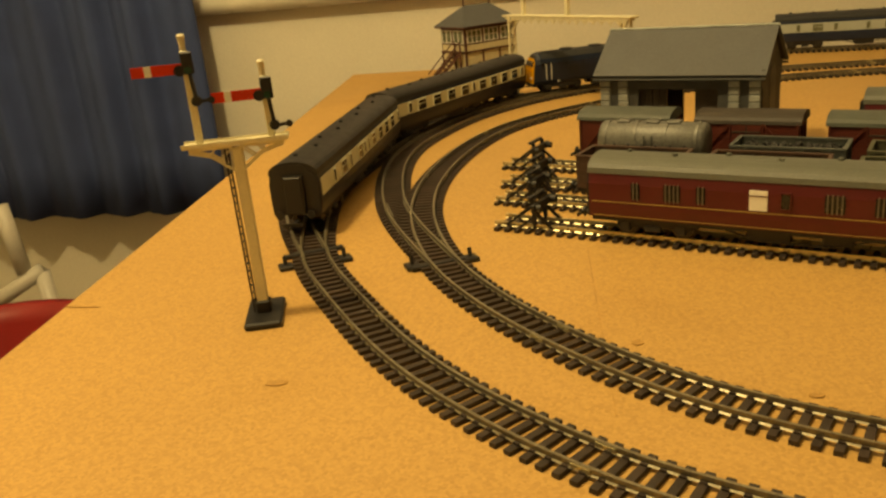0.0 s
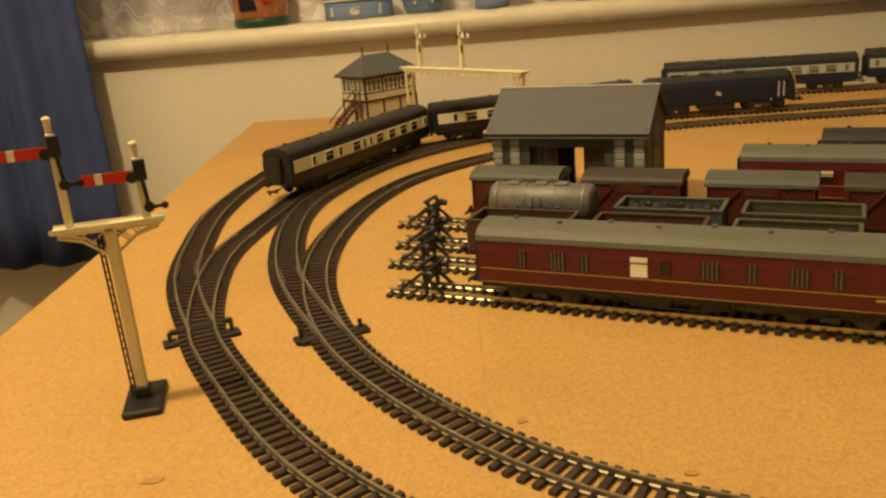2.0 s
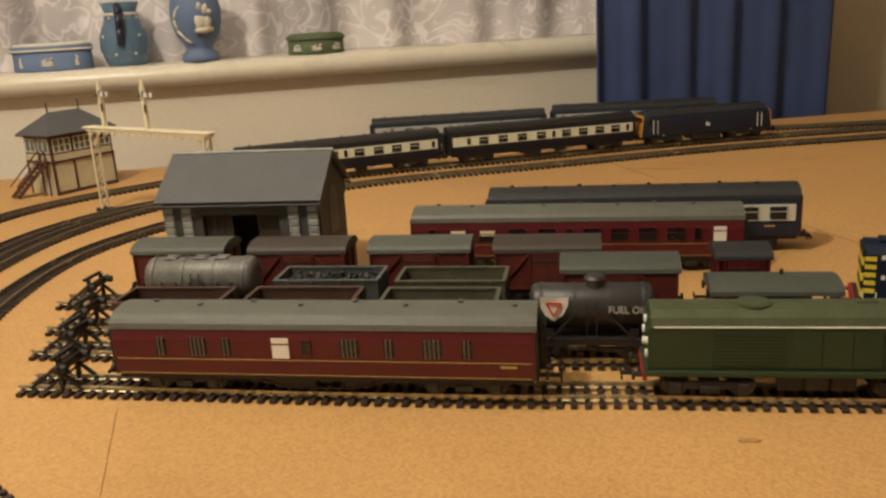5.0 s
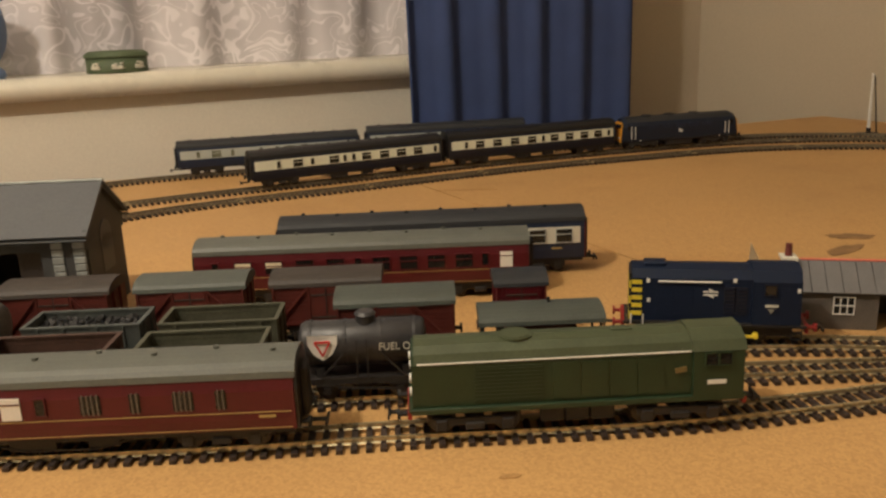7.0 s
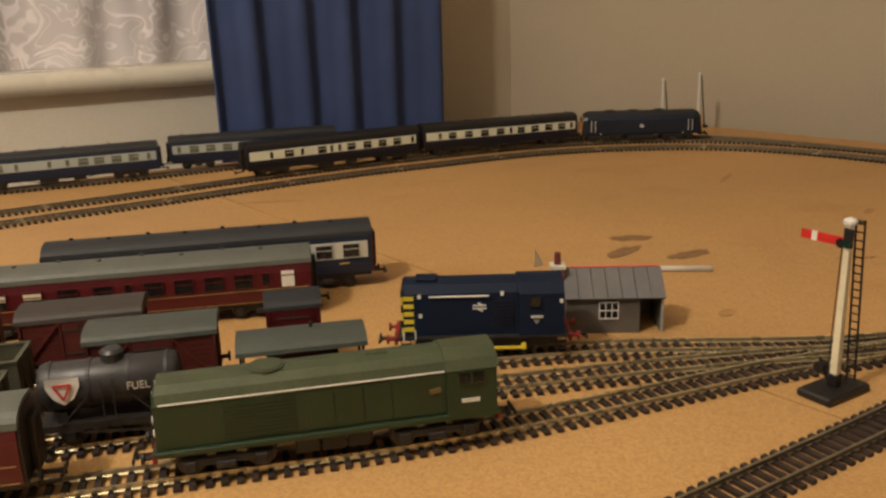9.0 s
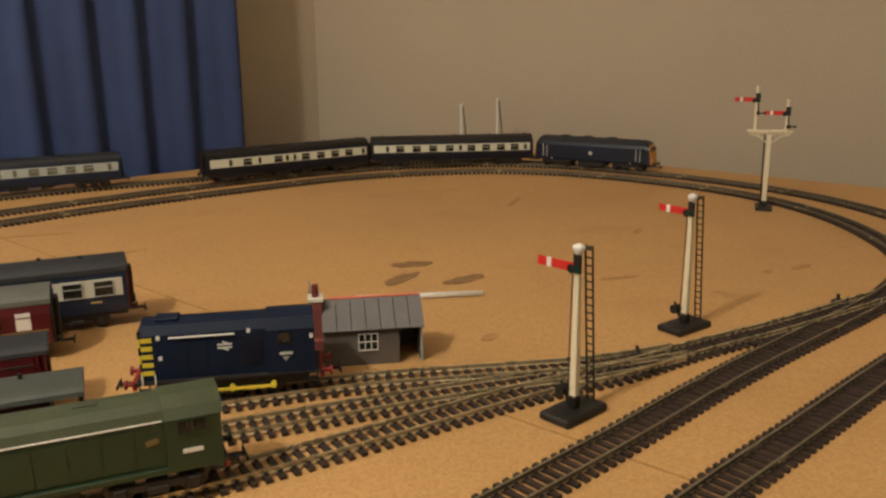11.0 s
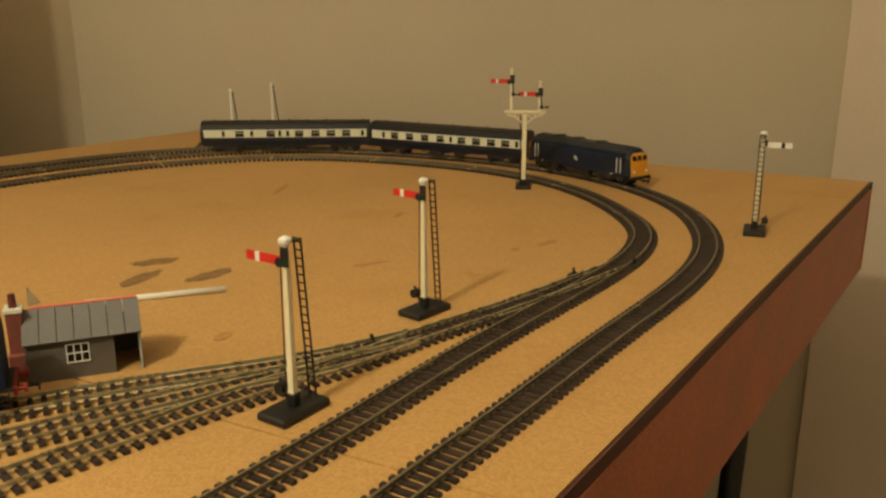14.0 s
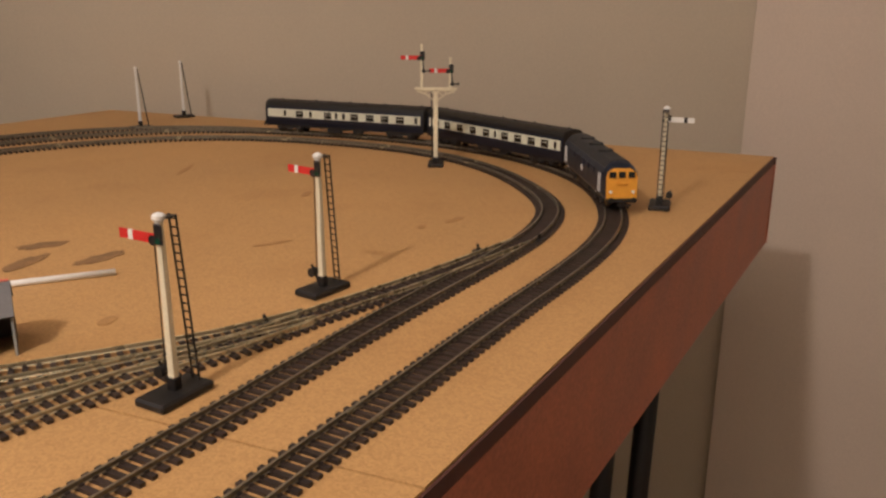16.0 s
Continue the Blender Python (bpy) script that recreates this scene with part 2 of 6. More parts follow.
M["pencil"] = mat("pencil_grey", (0.48, 0.285, 0.105), 0.8, 0, 0.3, 60, 700, 0.1)
M["frame_black"] = mat("black_tube", (0.012, 0.012, 0.013), 0.4, 0.3, 0.2, 40, 400, 0.03)
M["red_plastic"] = mat("red_plastic", (0.3, 0.016, 0.02), 0.45, 0, 0.12, 20, 400, 0.05)
M["white_pipe"] = mat("white_painted_pipe", (0.6, 0.57, 0.5), 0.4, 0, 0.08, 20, 300, 0.03)
M["crest"] = mat("crest_tan", (0.16, 0.12, 0.04), 0.5, 0, 0.2, 200, 900, 0.03)
M["lens_green"] = mat("green_lens", (0.012, 0.05, 0.03), 0.2, 0, 0.1, 80, 300, 0)


# ---- building blocks ----
def box(bm, c, s, bevel=0.0, rot=None):
    """A box of size s round c; rot turns it about its own middle."""
    r = bmesh.ops.create_cube(bm, size=1)
    m = Matrix.Translation(c) @ (rot.to_4x4() if rot else Matrix()) @ Matrix.Diagonal((*s, 1))
    bmesh.ops.transform(bm, matrix=m, verts=r["verts"])
    if bevel:
        es = list({e for v in r["verts"] for e in v.link_edges})
        bmesh.ops.bevel(bm, geom=es, offset=bevel, segments=1, affect="EDGES")
    return bm


def rod(bm, a, b, r, r2=None, n=10):
    """A round bar from a to b, radius r to r2."""
    a, b = Vector(a), Vector(b)
    d = b - a
    q = bmesh.ops.create_cone(bm, cap_ends=True, segments=n, radius1=r, radius2=r if r2 is None else r2, depth=d.length)
    bmesh.ops.transform(bm, matrix=Matrix.Translation((a + b) / 2) @ d.to_track_quat("Z", "Y").to_matrix().to_4x4(), verts=q["verts"])
    return bm


def bar(bm, a, b, w, h):
    """A square bar from a to b."""
    a, b = Vector(a), Vector(b)
    return box(bm, (a + b) / 2, (w, h, (b - a).length), rot=(b - a).to_track_quat("Z", "Y").to_matrix())


def prism(bm, profile, x0, x1):
    """A profile of (y, z) drawn out along x."""
    n = len(profile)
    a = [bm.verts.new((x0, y, z)) for y, z in profile]
    b = [bm.verts.new((x1, y, z)) for y, z in profile]
    for i in range(n):
        bm.faces.new((a[i], a[(i + 1) % n], b[(i + 1) % n], b[i]))
    bm.faces.new(a[::-1])
    bm.faces.new(b)
    bmesh.ops.recalc_face_normals(bm, faces=bm.faces[:])
    return bm


def lathe(bm, profile, n=32, squash=1.0, origin=(0, 0, 0)):
    """A profile of (radius, z) turned about z."""
    ox, oy, oz = origin
    rings = [[bm.verts.new((ox + r * math.cos(6.28319 * i / n), oy + squash * r * math.sin(6.28319 * i / n), oz + z)) for i in range(n)] for r, z in profile]
    for p, q in zip(rings, rings[1:]):
        for i in range(n):
            bm.faces.new((p[i], p[(i + 1) % n], q[(i + 1) % n], q[i]))
    bm.faces.new(rings[0][::-1])
    bm.faces.new(rings[-1])
    return bm


def arc(w, z0, h, n=10, lip=0.0):
    """A roof's cross-section: an arch of width w, from z0, rising by h."""
    pts = []
    for i in range(n + 1):
        a = math.pi * i / n
        pts.append((w / 2 * math.cos(a), z0 + h * math.sin(a) ** 0.8))
    return pts


def part(name, bm, material, parent=None, label="", smooth=False):
    me = bpy.data.meshes.new(name)
    bm.to_mesh(me)
    bm.free()
    me.materials.append(material)
    if smooth:
        me.shade_smooth()
    ob = new(name, me)
    if parent:
        ob.parent = parent
    return tagged(ob, label)


def again(ob, name, m, parent):
    """The same mesh once more, as a part of its own."""
    o = new(name, ob.data)
    o.parent, o.matrix_basis = parent, m
    return o


def thing(name, label, category, group="", kind=""):
    return tagged(new(name), label, category, group, kind)


def B():
    return bmesh.new()


def smooth_path(pts, step=0.004):
    """A cubic curve through a few plan points, cut into even steps."""
    P = np.array(pts, float)
    closed = np.allclose(P[0], P[-1])
    if closed:
        P = np.r_[P[-5:-1], P, P[1:5]]
    s = np.r_[0, np.cumsum(np.hypot(*np.diff(P, axis=0).T))]
    n = len(s)
    h = np.diff(s)
    A, R = np.eye(n), np.zeros((n, 2))
    for i in range(1, n - 1):
        A[i, i - 1:i + 2] = h[i - 1], 2 * (h[i - 1] + h[i]), h[i]
        R[i] = 6 * ((P[i + 1] - P[i]) / h[i] - (P[i] - P[i - 1]) / h[i - 1])
    m2 = np.linalg.solve(A, R)
    u = np.linspace(s[4], s[-5], 1600) if closed else np.linspace(0, s[-1], 1200)
    k = np.clip(np.searchsorted(s, u, "right") - 1, 0, n - 2)
    a, b = ((s[k + 1] - u) / h[k])[:, None], ((u - s[k]) / h[k])[:, None]
    hh = (h[k] ** 2)[:, None] / 6
    Q = a * P[k] + b * P[k + 1] + ((a ** 3 - a) * m2[k] + (b ** 3 - b) * m2[k + 1]) * hh
    d = np.r_[0, np.cumsum(np.hypot(*np.diff(Q, axis=0).T))]
    v = np.linspace(0, d[-1], int(round(d[-1] / step)) + 1)
    return np.c_[np.interp(v, d, Q[:, 0]), np.interp(v, d, Q[:, 1])]


def on_path(Q, s, step=0.004):
    """Place and heading at s metres along a path."""
    f = np.clip(s / step, 0, len(Q) - 1.001)
    i = int(f)
    p = Q[i] + (Q[i + 1] - Q[i]) * (f - i)
    d = Q[min(i + 2, len(Q) - 1)] - Q[max(i - 1, 0)]
    return p, math.degrees(math.atan2(d[1], d[0]))


# ---- the room and the board ----
def slab(name, pts, z0, z1, material, label, category, kind="structure"):
    """A flat plate over a plan outline."""
    bm = B()
    lo, hi = [bm.verts.new((x, y, z0)) for x, y in pts], [bm.verts.new((x, y, z1)) for x, y in pts]
    n = len(pts)
    for i in range(n):
        bm.faces.new((lo[i], lo[(i + 1) % n], hi[(i + 1) % n], hi[i]))
    bm.faces.new(lo[::-1])
    bm.faces.new(hi)
    bmesh.ops.recalc_face_normals(bm, faces=bm.faces[:])
    return tagged(part(name, bm, material), label, category, kind=kind)


def wall(name, a, b, z0, z1, thick, label, material=None):
    """A wall whose room face runs from a to b; its thickness lies to the left of that way."""
    d = (Vector(b) - Vector(a)).normalized()
    n = Vector((-d.y, d.x)) * thick
    pts = [a, b, (b[0] + n.x, b[1] + n.y), (a[0] + n.x, a[1] + n.y)]
    return slab(name, pts, z0, z1, material or M["wall"], label, "wall")


FLOOR, TOP = -0.84, 1.6
slab("floor", [(-2.6, -3), (3.4, -3), (3.4, 3), (-2.6, 3)], FLOOR - 0.1, FLOOR, M["floor"], "dark brown carpeted floor of the room", "floor")
slab("ceiling", [(-2.6, -3), (3.4, -3), (3.4, 3), (-2.6, 3)], TOP, TOP + 0.1, M["ceiling"], "plain pale painted ceiling", "ceiling")
W0, W1 = Vector((-1.6, 2.14)), Vector((1.797, 1.70))          # the window wall's face
wd = (W1 - W0).normalized()
wn = Vector((-wd.y, wd.x))


def on_wall(x, out=0.0):
    """The plan point of the window wall at x, out metres into the room."""
    p = W0 + wd * ((x - W0.x) / wd.x)
    return (p.x - wn.x * out, p.y - wn.y * out)


SILL_Z = 0.147
wall("wall_north_below", on_wall(-1.6, 0.1), on_wall(1.27, 0.1), FLOOR, SILL_Z - 0.039, 0.33, "cream painted wall below the window sill, brightened in colour", M["wall_bright"])
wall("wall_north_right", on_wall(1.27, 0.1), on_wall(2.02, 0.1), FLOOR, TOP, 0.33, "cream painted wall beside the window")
wall("wall_north_left", on_wall(-1.6, 0.1), on_wall(-0.45, 0.1), SILL_Z - 0.039, TOP, 0.33, "cream painted wall beside the window", M["wall_bright"])
wall("wall_north_above", on_wall(-0.45, 0.1), on_wall(1.27, 0.1), 1.25, TOP, 0.33, "cream painted wall above the window", M["wall_bright"])
# East wall in the dimmed colour, its return brighter, as the light falls there.
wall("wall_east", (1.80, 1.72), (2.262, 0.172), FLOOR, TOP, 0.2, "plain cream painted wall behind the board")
wall("wall_east_return", (2.244, 0.172), (2.37, -3), FLOOR, TOP, 0.25, "plain cream painted wall standing slightly proud", M["wall_pink_lit"])
# South and west walls, out of view, brightened to bounce lamp light back.
wall("wall_south_unseen", (3.4, -2.6), (-2.6, -2.6), FLOOR, TOP, 0.2, "plain cream painted wall", M["wall_bright"])
wall("wall_west_unseen", (-1.6, -3), (-1.6, 2.3), FLOOR, TOP, 0.2, "plain cream painted wall", M["wall_bright"])

# window: a dark night pane far behind the net, its frame and deep rounded sill
wall("window_1", on_wall(-0.45, -0.2), on_wall(1.27, -0.2), SILL_Z - 0.03, 1.25, 0.02, "dark window pane at night behind net curtain", M["night"])
bm = B()
box(bm, (0.875, 0, 0.05), (0.06, 0.04, 2.2), 0.004)
box(bm, (0, 0, 0), (1.8, 0.05, 0.05), 0.004)
fr = part("window_frame", bm, M["sill"])
fr.matrix_basis = pose(*on_wall(0.42, -0.17), SILL_Z + 0.0, 0, 0, math.degrees(math.atan2(wd.y, wd.x)))
tagged(fr, "white painted wooden window frame", "window frame", kind="structure")
bm = B()
prof = [(0.06, 0.0), (0.06, -0.038)] + [(-0.118 - 0.019 * math.cos(k * math.pi / 14), -0.019 + 0.019 * math.sin(k * math.pi / 14)) for k in range(-7, 8)]
prism(bm, prof, -1.05, 0.85)
sill = part("window_sill", bm, M["sill"])
sill.matrix_basis = pose(*on_wall(0.42), SILL_Z, 0, 0, math.degrees(math.atan2(wd.y, wd.x)))
tagged(sill, "deep gloss white window sill with rounded front edge", "window sill", kind="structure")


def drape(name, a, b, z0, z1, amp, folds, material, label, thick, seed=0, hem=0.0):
    """A hanging cloth from plan point a to b, in deep uneven folds, with thickness."""
    rng = random.Random(seed)
    a, b = Vector(a), Vector(b)
    d = b - a
    n = Vector((-d.y, d.x)).normalized()
    cols, rows = folds * 14, 14
    bm = B()
    ph = [rng.uniform(-0.9, 0.9) for _ in range(folds + 2)]
    grid = []
    for j in range(rows + 1):
        v = j / rows
        row = []
        for i in range(cols + 1):
            u = i / cols
            k = u * folds
            w = ph[int(k)] * (1 - k % 1) + ph[int(k) + 1] * (k % 1)
            off = amp * (math.sin(6.28319 * k + w) + 0.35 * math.sin(12.566 * k + 2 * w + v)) * (0.75 + 0.3 * v)
            p = a + d * (u + 0.004 * math.sin(9 * v + k)) + n * off
            z = z0 + (z1 - z0) * v + (hem * math.sin(6.28319 * k * 1.5 + w) if j == 0 else 0)
            row.append(bm.verts.new((p.x, p.y, z)))
        grid.append(row)
    for r0, r1 in zip(grid, grid[1:]):
        for i in range(cols):
            bm.faces.new((r0[i], r0[i + 1], r1[i + 1], r1[i]))
    if thick:
        bmesh.ops.recalc_face_normals(bm, faces=bm.faces[:])
        bmesh.ops.solidify(bm, geom=bm.faces[:], thickness=thick)
    return tagged(part(name, bm, material, smooth=True), label, "curtain")


drape("curtain", (1.075, 1.497), (1.515, 1.462), -0.25, 1.3, 0.012, 5, M["curtain"], "long royal blue cloth curtain hanging in folds beside the window", 0.003, 3)
drape("curtain", on_wall(-0.95, 0.2), on_wall(-0.238, 0.175), -0.262, 1.3, 0.018, 7, M["curtain"], "long royal blue cloth curtain hanging in folds above the floor", 0.003, 8)
drape("net_curtain", on_wall(-0.45, 0.012), on_wall(1.26, 0.012), SILL_Z + 0.0005, 1.2, 0.013, 13, M["net"], "white lace net curtain with scrolled hem hanging over the sill", 0, 5, 0.0)

# the board: a top of two sheets with a fine joint, a dark front apron, folding black legs
FL, FR, BR, BL = (0.012, 0.3815), (1.848, 0.117), (1.885, 1.312), (0.04, 1.65)
JF, JB = (0.908, 0.253), (0.952, 1.4824)
bt = thing("baseboard", "large tan chipboard layout board of two butted sheets", "layout board", kind="structure")
for pts in ([FL, (JF[0] - 0.0009, JF[1]), (JB[0] - 0.0009, JB[1]), BL], [(JF[0] + 0.0009, JF[1]), FR, BR, (JB[0] + 0.0009, JB[1])]):
    o = slab("board_sheet", pts, -0.012, 0.0, M["board"], "tan chipboard sheet", "", "")
    o.parent = bt


def apron(a, b, name="apron"):
    d = (Vector(b) - Vector(a)).normalized()
    n = Vector((d.y, -d.x)) * 0.0022
    a, b = Vector(a) + n * 0.01 - d * 0.004, Vector(b) + n * 0.01
    o = slab(name, [(a[0], a[1]), (b[0], b[1]), (b[0] + n.x, b[1] + n.y), (a[0] + n.x, a[1] + n.y)], -0.125, -0.011, M["board_edge"], "reddish brown varnished apron board", "", "")
    o.parent = bt
    o = slab("edging", [(a[0], a[1]), (b[0], b[1]), (b[0] + n.x * 0.8, b[1] + n.y * 0.8), (a[0] + n.x * 0.8, a[1] + n.y * 0.8)], -0.011, -0.001, M["box_brown"], "dark brown edging strip", "", "")
    o.parent = bt


apron(FL, FR)
apron(FR, BR)
apron(BR, BL)
apron(BL, FL)
for x, y in ((1.50, 0.262), (1.515, 0.222), (0.2, 0.5), (1.75, 1.2), (0.2, 1.45)):
    bm = rod(B(), (x, y, -0.125), (x + (0.03 if y < 0.25 else -0.02), y + 0.02, FLOOR), 0.013, n=14)
    part("leg", bm, M["frame_black"], bt, "black tubular steel leg", True)

# below the board's left end
st = thing("clothes_airer", "white tubular stand with a cross bar, standing on the floor", "stand")
for name, p, q in (("upright", (-0.612, 1.6, -0.17), (-0.60, 1.6, -0.30)), ("cross_bar", (-0.68, 1.58, -0.36), (-0.565, 1.6, -0.297)), ("upright", (-0.567, 1.6, -0.30), (-0.535, 1.6, FLOOR))):
    part(name, rod(B(), p, q, 0.014, n=14), M["white_pipe"], st, smooth=True)
bm = B()
lathe(bm, [(0.13, 0), (0.17, 0.30), (0.18, 0.30), (0.18, 0.325), (0.165, 0.325), (0.155, 0.30), (0.12, 0.012), (0.0005, 0.012)], 40)
bk = tagged(part("basket", bm, M["red_plastic"], smooth=True), "red plastic basket standing on the floor", "basket")
bk.location = (-0.42, 1.17, -0.583)
bm = B()
box(bm, (0, 0, 0), (0.4, 0.4, 0.257), 0.01)
bx = tagged(part("storage_box", bm, M["stone"]), "dark storage box on the floor under the basket", "box")
bx.location = (-0.42, 1.17, FLOOR + 0.1285)


# ---- rolling stock; x runs along the vehicle, z = 0 on the rail ----
def wheelset(parent, x, r=0.0068, gauge=0.0165, name="wheel"):
    for sy in (-1, 1):
        bm = rod(B(), (0, sy * (gauge / 2 - 0.0006), 0), (0, sy * (gauge / 2 + 0.0022), 0), r, n=20)
        rod(bm, (0, sy * (gauge / 2 - 0.0013), 0), (0, sy * (gauge / 2 - 0.0006), 0), r + 0.0009, n=20)
        rod(bm, (0, sy * (gauge / 2 + 0.0022), 0), (0, sy * (gauge / 2 + 0.0032), 0), 0.0018, n=10)
        w = part(name, bm, M["wheel"], parent)
        w.location = (x, 0, r)


def coupling(parent, x, s):
    bm = box(B(), (x + s * 0.006, 0, 0.0085), (0.013, 0.003, 0.0012))
    bar(bm, (x + s * 0.012, -0.007, 0.0085), (x + s * 0.012, 0.007, 0.0085), 0.001, 0.0022)
    bar(bm, (x + s * 0.0115, 0.004, 0.0085), (x + s * 0.0115, 0.004, 0.0045), 0.001, 0.0016)
    part("coupling", bm, M["black"], parent)


def buffers(parent, x, s, z=0.0135, spread=0.0115, material="black"):
    for sy in (-1, 1):
        bm = rod(B(), (x, sy * spread, z), (x + s * 0.004, sy * spread, z), 0.0013)
        rod(bm, (x + s * 0.004, sy * spread, z), (x + s * 0.0055, sy * spread, z), 0.0029, n=14)
        part("buffer", bm, M[material], parent)


def bogie(parent, x, wb=0.034, w=0.027, r=0.0062):
    bm = B()
    for sy in (-1, 1):
        box(bm, (x, sy * w / 2, 0.0085), (wb + 0.011, 0.0022, 0.0042), 0.0004)
        for k in (-1, 1):
            box(bm, (x + k * wb / 2, sy * (w / 2 + 0.0006), 0.0068), (0.0062, 0.0034, 0.0062), 0.0006)
        box(bm, (x, sy * (w / 2 + 0.0008), 0.0062), (0.010, 0.003, 0.004), 0.0006)
    box(bm, (x, 0, 0.0095), (0.010, w, 0.003))
    b = part("bogie", bm, M["grime"], parent)
    for k in (-1, 1):
        wheelset(b, x + k * wb / 2, r)


def pane(parent, x, y, z, w, h, sy, glass, edge, bar_at=0.62, name="window"):
    """A glazed light in a thin raised frame, on a side face."""
    g = part(name, box(B(), (x, y + sy * 0.00025, z), (w, 0.0006, h)), glass, parent)
    bm = B()
    t = 0.0006
    for dx in (-1, 1):
        box(bm, (x + dx * (w / 2 + t / 2), y + sy * 0.0004, z), (t, 0.0011, h + 2 * t))
    for dz in (-1, 1):
        box(bm, (x, y + sy * 0.0004, z + dz * (h / 2 + t / 2)), (w, 0.0011, t))
    if bar_at:
        box(bm, (x, y + sy * 0.00045, z - h / 2 + h * bar_at), (w, 0.0010, 0.0006))
    part("frame", bm, edge, g)


def coach(name, label, L, side, roof, band, windows, end="black", lining=None, glass="glass", trim_mat="cream", group="", W=0.0365):
    """A bogie carriage: curved shell, arched ribbed roof, side lights, underframe, two bogies."""
    root = thing(name, label, "railway coach", group)
    hw = W / 2
    shell = [(-hw + 0.001, 0.0125), (-hw, 0.019), (-hw, 0.034), (-hw + 0.0012, 0.0405), (hw - 0.0012, 0.0405), (hw, 0.034), (hw, 0.019), (hw - 0.001, 0.0125)]
    part("body", prism(B(), shell, -L / 2 + 0.001, L / 2 - 0.001), M[side], root)
    bm = prism(B(), arc(W - 0.001, 0.0405, 0.0095, 12), -L / 2, L / 2)
    for k in range(int(L / 0.03)):
        x = -L / 2 + 0.02 + k * 0.03
        rod(bm, (x, 0.003 * (-1) ** k, 0.049), (x, 0.003 * (-1) ** k, 0.0512), 0.0016, n=8)
    part("roof", bm, M[roof], root)
    for s in (-1, 1):
        bm = prism(B(), [(-hw + 0.001, 0.0125), (-hw + 0.0004, 0.034), (-hw + 0.002, 0.0405), (-0.008, 0.0475), (0.008, 0.0475), (hw - 0.002, 0.0405), (hw - 0.0004, 0.034), (hw - 0.001, 0.0125)], s * (L / 2 - 0.0008), s * (L / 2 + 0.0006))
        e = part("end_wall", bm, M[end], root)
        bm = box(B(), (s * (L / 2 + 0.0022), 0, 0.027), (0.0036, 0.013, 0.026), 0.0008)
        for k in range(3):
            box(bm, (s * (L / 2 + 0.0012 + k * 0.001), 0, 0.027), (0.0004, 0.0145, 0.0275))
        part("gangway", bm, M["black"], e)
        buffers(root, s * (L / 2), s)
        coupling(root, s * (L / 2), s)
    zw = 0.0305
    for sy in (-1, 1):
        y = sy * hw
        if band:
            part("side_band", box(B(), (0.0, sy * (hw + 0.0001), zw), (L - 0.009, 0.0006, 0.0125)), M[band], root)
        if lining:
            for z, h in ((0.0228, 0.00042), (0.0136, 0.0003)):
                part("lining", box(B(), (0, sy * (hw + 0.00005 - (0.0008 if z < 0.015 else 0)), z), (L - 0.006, 0.0005, h)), M[lining], root)
        for u, kind in windows:
            x = (u - 0.5) * (L - 0.009) * sy * -1
            ys = sy * (hw + (0.0004 if band else 0))
            if kind == "big":
                pane(root, x, ys, zw - 0.0003, 0.0135, 0.0098, sy, M[glass], M[trim_mat])
            elif kind == "small":
                pane(root, x, ys, zw, 0.0048, 0.0088, sy, M[glass], M[trim_mat], 0)
            elif kind == "blind":
                pane(root, x, ys, zw - 0.0003, 0.0135, 0.0098, sy, M[glass], M[trim_mat])
                part("blind", box(B(), (x, ys + sy * 0.0004, zw + 0.0016), (0.0126, 0.0005, 0.0042)), M["post"], root, "cream window blind")
            elif kind == "white":
                part("blanked_window", box(B(), (x, ys + sy * 0.0003, zw - 0.0005), (0.0098, 0.0007, 0.0118)), M["white"], root)
                part("blank_bar", box(B(), (x, ys + sy * 0.0006, zw + 0.0022), (0.0098, 0.0006, 0.0006)), M["maroon"], root)
            elif kind in ("barred", "barred_wide"):
                n = 2 if kind == "barred" else 4
                g = part("window", box(B(), (x, ys + sy * 0.0002, zw), (n * 0.0024 + 0.0006, 0.0005, 0.0098)), M["glass"], root)
                for k in range(n):
                    part("window_bar", box(B(), (x + (k - (n - 1) / 2) * 0.0024, ys + sy * 0.0004, zw), (0.0008, 0.001, 0.0108)), M["bar_grey"], g)
            elif kind == "text":
                part("number_bar", box(B(), (x, sy * (hw + 0.0001), 0.0205), (0.0085, 0.0004, 0.0013)), M["gold"], root)
    bm = box(B(), (0, 0, 0.0115), (L - 0.01, W - 0.006, 0.002))
    for sy in (-1, 1):
        box(bm, (0, sy * (hw - 0.0028), 0.0115), (L - 0.004, 0.0012, 0.0032))
        a = L * 0.17
        bar(bm, (-a, sy * (hw - 0.004), 0.0105), (-a * 0.45, sy * (hw - 0.004), 0.0045), 0.0009, 0.0009)
        bar(bm, (-a * 0.45, sy * (hw - 0.004), 0.0045), (a * 0.45, sy * (hw - 0.004), 0.0045), 0.0009, 0.0009)
        bar(bm, (a * 0.45, sy * (hw - 0.004), 0.0045), (a, sy * (hw - 0.004), 0.0105), 0.0009, 0.0009)
        box(bm, (-L * 0.06, sy * (hw - 0.0075), 0.0075), (0.024, 0.007, 0.007), 0.0006)
        box(bm, (L * 0.09, sy * (hw - 0.0075), 0.008), (0.016, 0.007, 0.006), 0.0006)
    part("underframe", bm, M["grime"], root)
    for s in (-1, 1):
        bogie(root, s * (L / 2 - 0.040))
    return root


